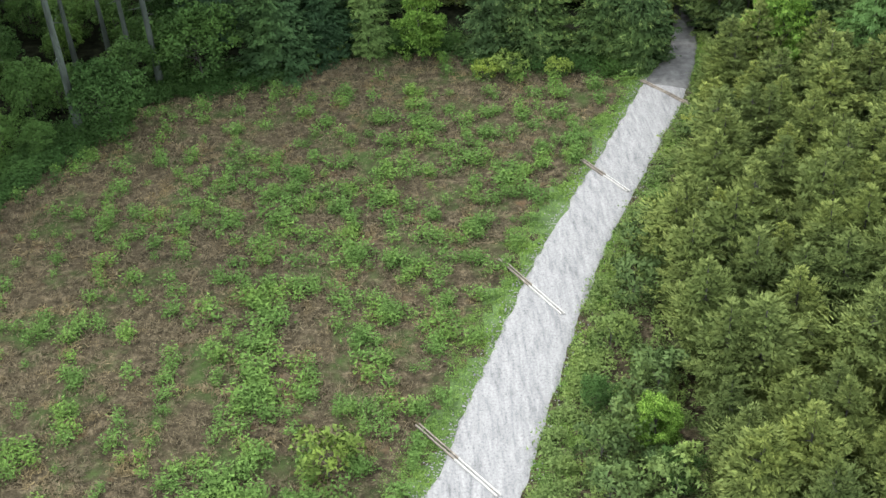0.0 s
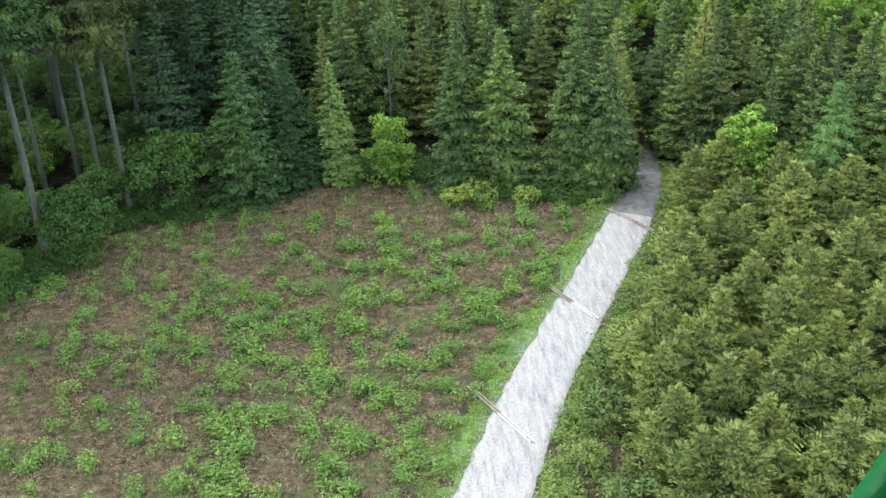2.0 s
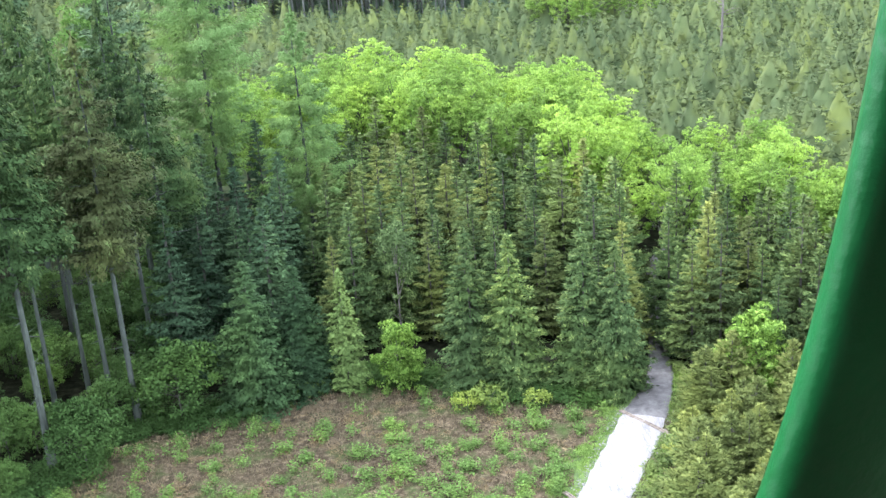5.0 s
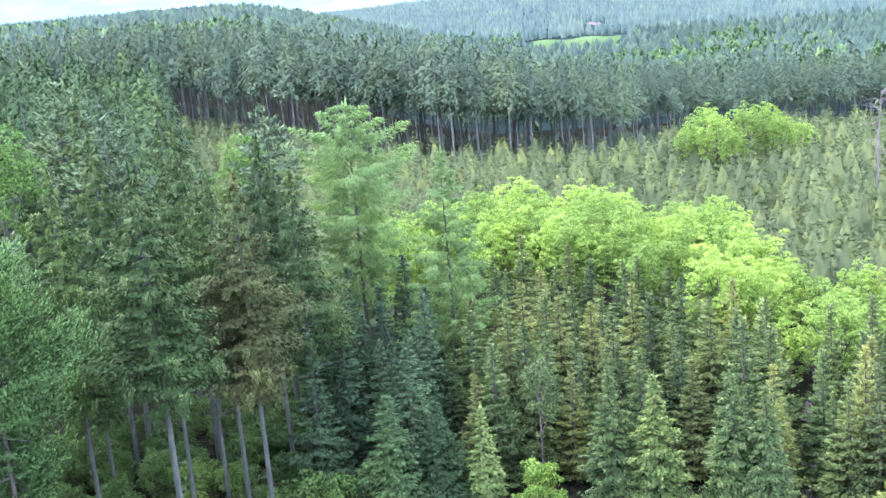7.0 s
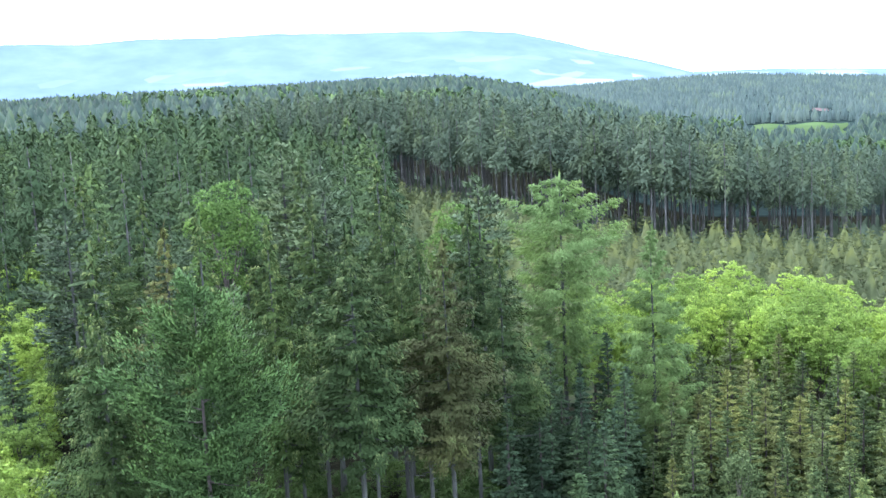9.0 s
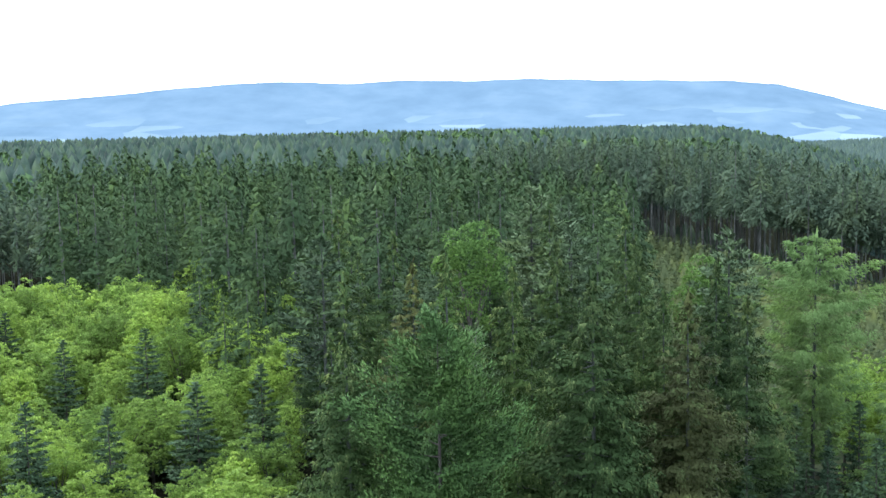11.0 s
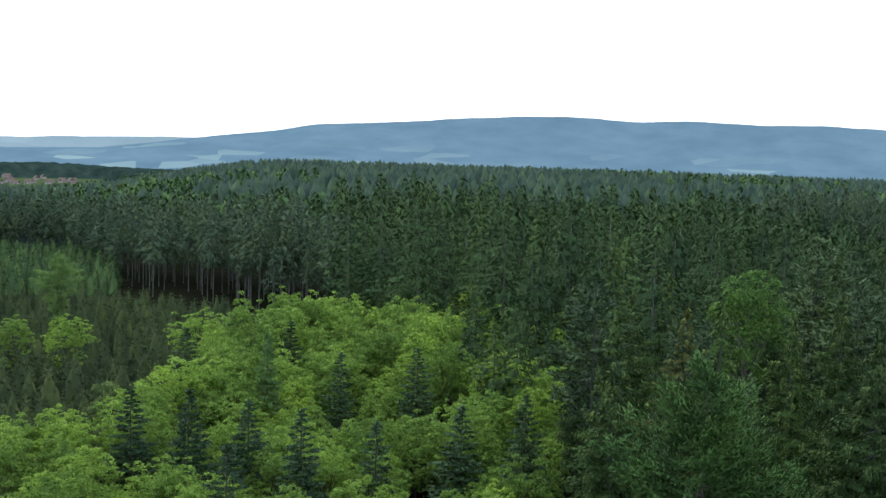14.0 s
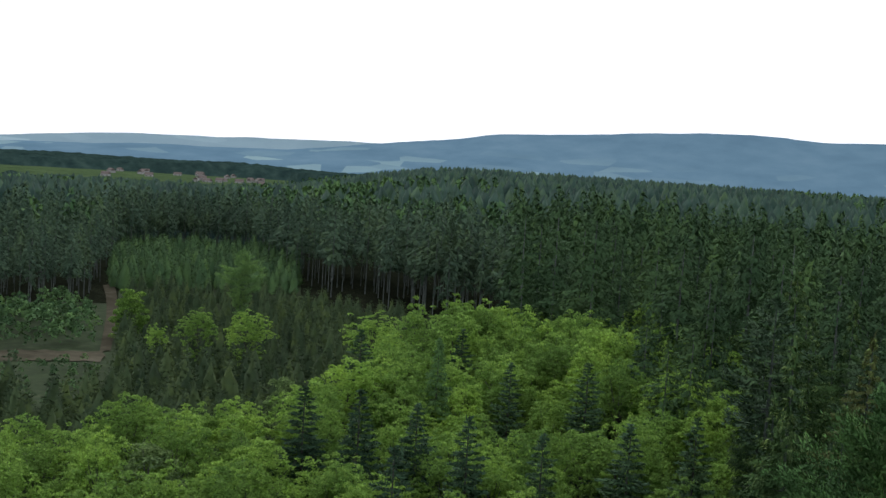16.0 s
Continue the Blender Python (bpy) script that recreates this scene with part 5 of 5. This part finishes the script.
# loose gravel thrown out along the edges of the track
o = np.array([[1, 0, 0], [0, 1, 0], [-1, 0, 0], [0, -1, 0], [0, 0, 0.7]], float)
stone = np.stack([o[[0, 1, 4]], o[[1, 2, 4]], o[[2, 3, 4]], o[[3, 0, 4]]])
i_ = hr.integers(0, 200, 2600)
i_ = i_[road_y[i_] < 63]
sg_ = np.where(hr.random(len(i_)) < 0.72, -1, 1)
off_ = sg_ * (road_w[i_] + np.abs(hr.normal(0, 0.26, len(i_))) - 0.12)
gpos = np.stack([road_x[i_] + road_n[i_, 0] * off_ + hr.normal(0, 0.15, len(i_)), road_y[i_] + road_n[i_, 1] * off_ + hr.normal(0, 0.15, len(i_)), np.full(len(i_), 0.05)], -1)
tagged(new("loose_gravel", mesh_of("loose_gravel", stamp([stone], gpos, hr.uniform(0.02, 0.055, len(i_)), hr), M_GRAVEL)), "pale loose stones along the edges of the gravel track", "gravel", kind="stuff")

# ---------------------------------------------------------------- timber drains across the track
def beam_mesh(name, length, w, h, mat):
    bm = bmesh.new()
    bmesh.ops.create_cube(bm, size=1.0)
    bmesh.ops.scale(bm, vec=(length, w, h), verts=bm.verts)
    bmesh.ops.subdivide_edges(bm, edges=[e for e in bm.edges if abs((e.verts[0].co - e.verts[1].co).x) > length * 0.5], cuts=9)
    for v_ in bm.verts:
        v_.co.y += 0.025 * noise.noise(Vector((v_.co.x * 0.9, length, 0)))
        v_.co.z += 0.02 * noise.noise(Vector((v_.co.x * 1.3, 0, length)))
    bmesh.ops.bevel(bm, geom=list(bm.edges), offset=0.012, segments=1, affect="EDGES")
    me = bpy.data.meshes.new(name)
    bm.to_mesh(me)
    bm.free()
    me.materials.append(mat)
    return me


DRAINS = [(-1.75, 35.6, 1.25, 31.4), (2.6, 46.4, 5.05, 41.9), (7.7, 54.7, 9.65, 51.3), (12.4, 62.9, 14.6, 59.6)]
for x0, y0, x1, y1 in DRAINS:
    ln = math.hypot(x1 - x0, y1 - y0)
    root = tagged(new("timber_drain"), "weathered timber water bar set across the gravel track", "water bar", "water bars on the track")
    root.matrix_basis = pose((x0 + x1) / 2, (y0 + y1) / 2, 0.14, 0, 0, math.degrees(math.atan2(y1 - y0, x1 - x0)))
    for sy, sx in ((-0.075, 0.0), (0.075, 0.06)):
        for half, mat, tag in ((-1, M_TIMBER, ""), (1, M_TIMBER if y0 > 60 else M_DUSTY, "" if y0 > 60 else "gravel-dusted timber")):
            b_ = part("beam", beam_mesh("drain_beam", ln / 2 - 0.004, 0.07, 0.10, mat), root, tag)
            b_.location = (sx + half * ln / 4, sy, -0.005)
    for k in (-0.42, 0.0, 0.42):
        s_ = part("spacer", beam_mesh("drain_spacer", 0.07, 0.10, 0.06, M_TIMBER), root)
        s_.location = (k * ln, 0, -0.01)

# ---------------------------------------------------------------- bare dead tree in the plantation
def dead_tree(x, y, h):
    g = np.random.default_rng(77)
    t = np.linspace(0, 1, 10)
    trunk = np.stack([0.5 * t ** 2, 0.2 * np.sin(t * 3), t * h], -1)
    root = tagged(new("dead_tree"), "bare grey dead tree standing in the plantation", "dead tree")
    root.matrix_basis = pose(x, y, at(x, y) - 0.05)
    part("trunk", mesh_of("dead_trunk", tube(trunk, 0.24 * (1 - t * 0.85), 7), M_BARK_GREY), root)
    for i in range(26):
        z0 = h * g.uniform(0.40, 0.98)
        a = g.uniform(0, 6.28)
        ll = g.uniform(0.8, 3.2)
        s = np.linspace(0, 1, 5)[:, None]
        base = np.array([0.5 * (z0 / h) ** 2, 0.2 * math.sin(z0 / h * 3), z0])
        path = base + np.array([math.cos(a), math.sin(a), 0.5]) * ll * s + np.array([0, 0, -0.3]) * s ** 2 * ll + g.normal(0, 0.22, (5, 3)) * s
        part("branch", mesh_of("dead_branch", tube(path, 0.055 * (1 - s[:, 0] * 0.8), 5), M_BARK_GREY), root)


dq = polar(16.2, 158)
dead_tree(dq[0], dq[1], 17.5)

# ---------------------------------------------------------------- meadow and village far off
def meadow(name, az0, az1, d0, d1, label, lift_=2.2, mat=M_MEADOW):
    aa = np.linspace(az0, az1, 24)
    rows = []
    for s in np.linspace(0, 1, 10):
        dd = d0 + (d1 - d0) * s + 12 * np.sin(aa * 3 + s * 4)
        q = polar(aa + 0.15 * math.sin(s * 9), dd)
        rows.append(np.concatenate([q, (land(q[:, 0], q[:, 1]) + lift_)[:, None]], -1))
    return tagged(new(name, grid_mesh(name, np.array(rows), mat)), label, "meadow", kind="structure")


meadow("meadow_west", -69, -54.5, 1480, 1880, "pale fields round the village", 1.5)
meadow("meadow_north", 0.7, 4.8, 1195, 1335, "bright green spring meadow between the woods", 1.0, M_SPRING)
meadow("field_north", 2.2, 4.1, 1105, 1130, "small pale yellow field below the meadow", 1.0, M_SPRING)


def house(x, y, turn, w, l, hgt):
    z = at(x, y) + 0.3
    root = tagged(new("house"), "small distant pale village house with a reddish roof", "house", "village houses")
    root.matrix_basis = pose(x, y, z, 0, 0, turn)
    bm = bmesh.new()
    bmesh.ops.create_cube(bm, size=1, matrix=Matrix.Translation((0, 0, hgt / 2)) @ Matrix.Diagonal((w, l, hgt, 1)))
    me = bpy.data.meshes.new("house_wall")
    bm.to_mesh(me)
    bm.free()
    me.materials.append(M_PLASTER)
    part("wall", me, root)
    a, b, c = w / 2 + 0.4, l / 2 + 0.4, hgt + w * 0.45
    r = np.array([[(-a, -b, hgt), (-a, b, hgt), (0, b, c), (0, -b, c)], [(a, b, hgt), (a, -b, hgt), (0, -b, c), (0, b, c)], [(-a, -b, hgt), (0, -b, c), (0, -b, c), (a, -b, hgt)], [(a, b, hgt), (0, b, c), (0, b, c), (-a, b, hgt)]])
    part("roof", mesh_of("house_roof", r, M_TILE), root)
    for k in (-0.3, 0.3):
        wq = np.array([[(-w * 0.5 - 0.03, l * k - 0.6, hgt * 0.35), (-w * 0.5 - 0.03, l * k + 0.6, hgt * 0.35), (-w * 0.5 - 0.03, l * k + 0.6, hgt * 0.75), (-w * 0.5 - 0.03, l * k - 0.6, hgt * 0.75)]])
        part("window", mesh_of("house_window", wq, M_BARK_DARK), root)


vr = np.random.default_rng(91)
for i in range(24):
    q = polar(vr.uniform(-63.5, -55.5), vr.uniform(1600, 1860))
    house(q[0], q[1], vr.uniform(0, 180), vr.uniform(6, 8), vr.uniform(8, 12), vr.uniform(3.0, 4.5))

for a_, d_ in ((3.55, 1488), (3.85, 1470)):
    q = polar(a_, d_)
    house(q[0], q[1], 20 + a_ * 9, 6, 9, 3.6)

# ---------------------------------------------------------------- green steel bar of the lookout tower
K = 0.556
zs = [-35.0 / K, -1.05, -0.92, -0.8, -0.61, -0.5, -0.36, -0.2, 0.0, 0.3, 1.2, 2.2]
xs = [0.150, 0.150, 0.205, 0.266, 0.332, 0.361, 0.390, 0.414, 0.436, 0.455, 0.47, 0.47]
prof = [(0.000, 0.012), (0.004, 0.003), (0.014, 0.0), (0.104, 0.030), (0.112, 0.036), (0.110, 0.048), (0.100, 0.052), (0.010, 0.030), (0.002, 0.022)]
pz = np.concatenate([[-35.0], np.linspace(-1.05, 1.2, 46) * K, [1.2]])
px = np.interp(pz / K, zs, xs) * K + 0.012
for _ in range(3):
    px[2:-2] = (px[1:-3] + 2 * px[2:-2] + px[3:-1]) / 4
ring = np.array([[(x + a, 0.50 + b, EYE_Z + z) for a, b in prof] for x, z in zip(px, pz)])
tower = tagged(new("lookout_tower"), "green steel lookout tower bar with unseen platform, roof and walls added", "tower")


def slab(name, x0, x1, y0, y1, z0, z1, mat):
    bm = bmesh.new()
    bmesh.ops.create_cube(bm, size=1, matrix=Matrix.Translation(((x0 + x1) / 2, (y0 + y1) / 2, (z0 + z1) / 2)) @ Matrix.Diagonal((x1 - x0, y1 - y0, z1 - z0, 1)))
    bmesh.ops.bevel(bm, geom=list(bm.edges), offset=0.008, segments=1, affect="EDGES")
    me = bpy.data.meshes.new(name)
    bm.to_mesh(me)
    bm.free()
    me.materials.append(mat)
    return part(name, me, tower)


part("bar", grid_mesh("tower_bar", ring, M_PAINT, wrap=True), tower, "glossy green-painted steel bar")
# Unseen platform, roof and walls, added to keep light off the bar's near face
slab("platform", -1.3, 1.4, -1.6, 0.48, 33.25, 33.35, M_TIMBER)
slab("roof", -1.3, 1.4, -1.6, 0.62, 36.25, 36.33, M_TIMBER)
slab("unseen_back_wall", -1.3, 1.4, -1.64, -1.6, 33.35, 36.25, M_TIMBER)
slab("unseen_side_wall", 1.36, 1.40, -1.6, 0.48, 33.35, 36.25, M_TIMBER)
slab("unseen_west_wall", -1.34, -1.30, -1.6, 0.30, 33.35, 36.25, M_TIMBER)
# Unseen legs, added to carry the platform
for lx, ly in ((-1.2, -1.5), (1.3, -1.5), (-1.2, 0.3), (1.3, 0.3)):
    slab("leg", lx - 0.08, lx + 0.08, ly - 0.08, ly + 0.08, -0.1, 33.25, M_PAINT)
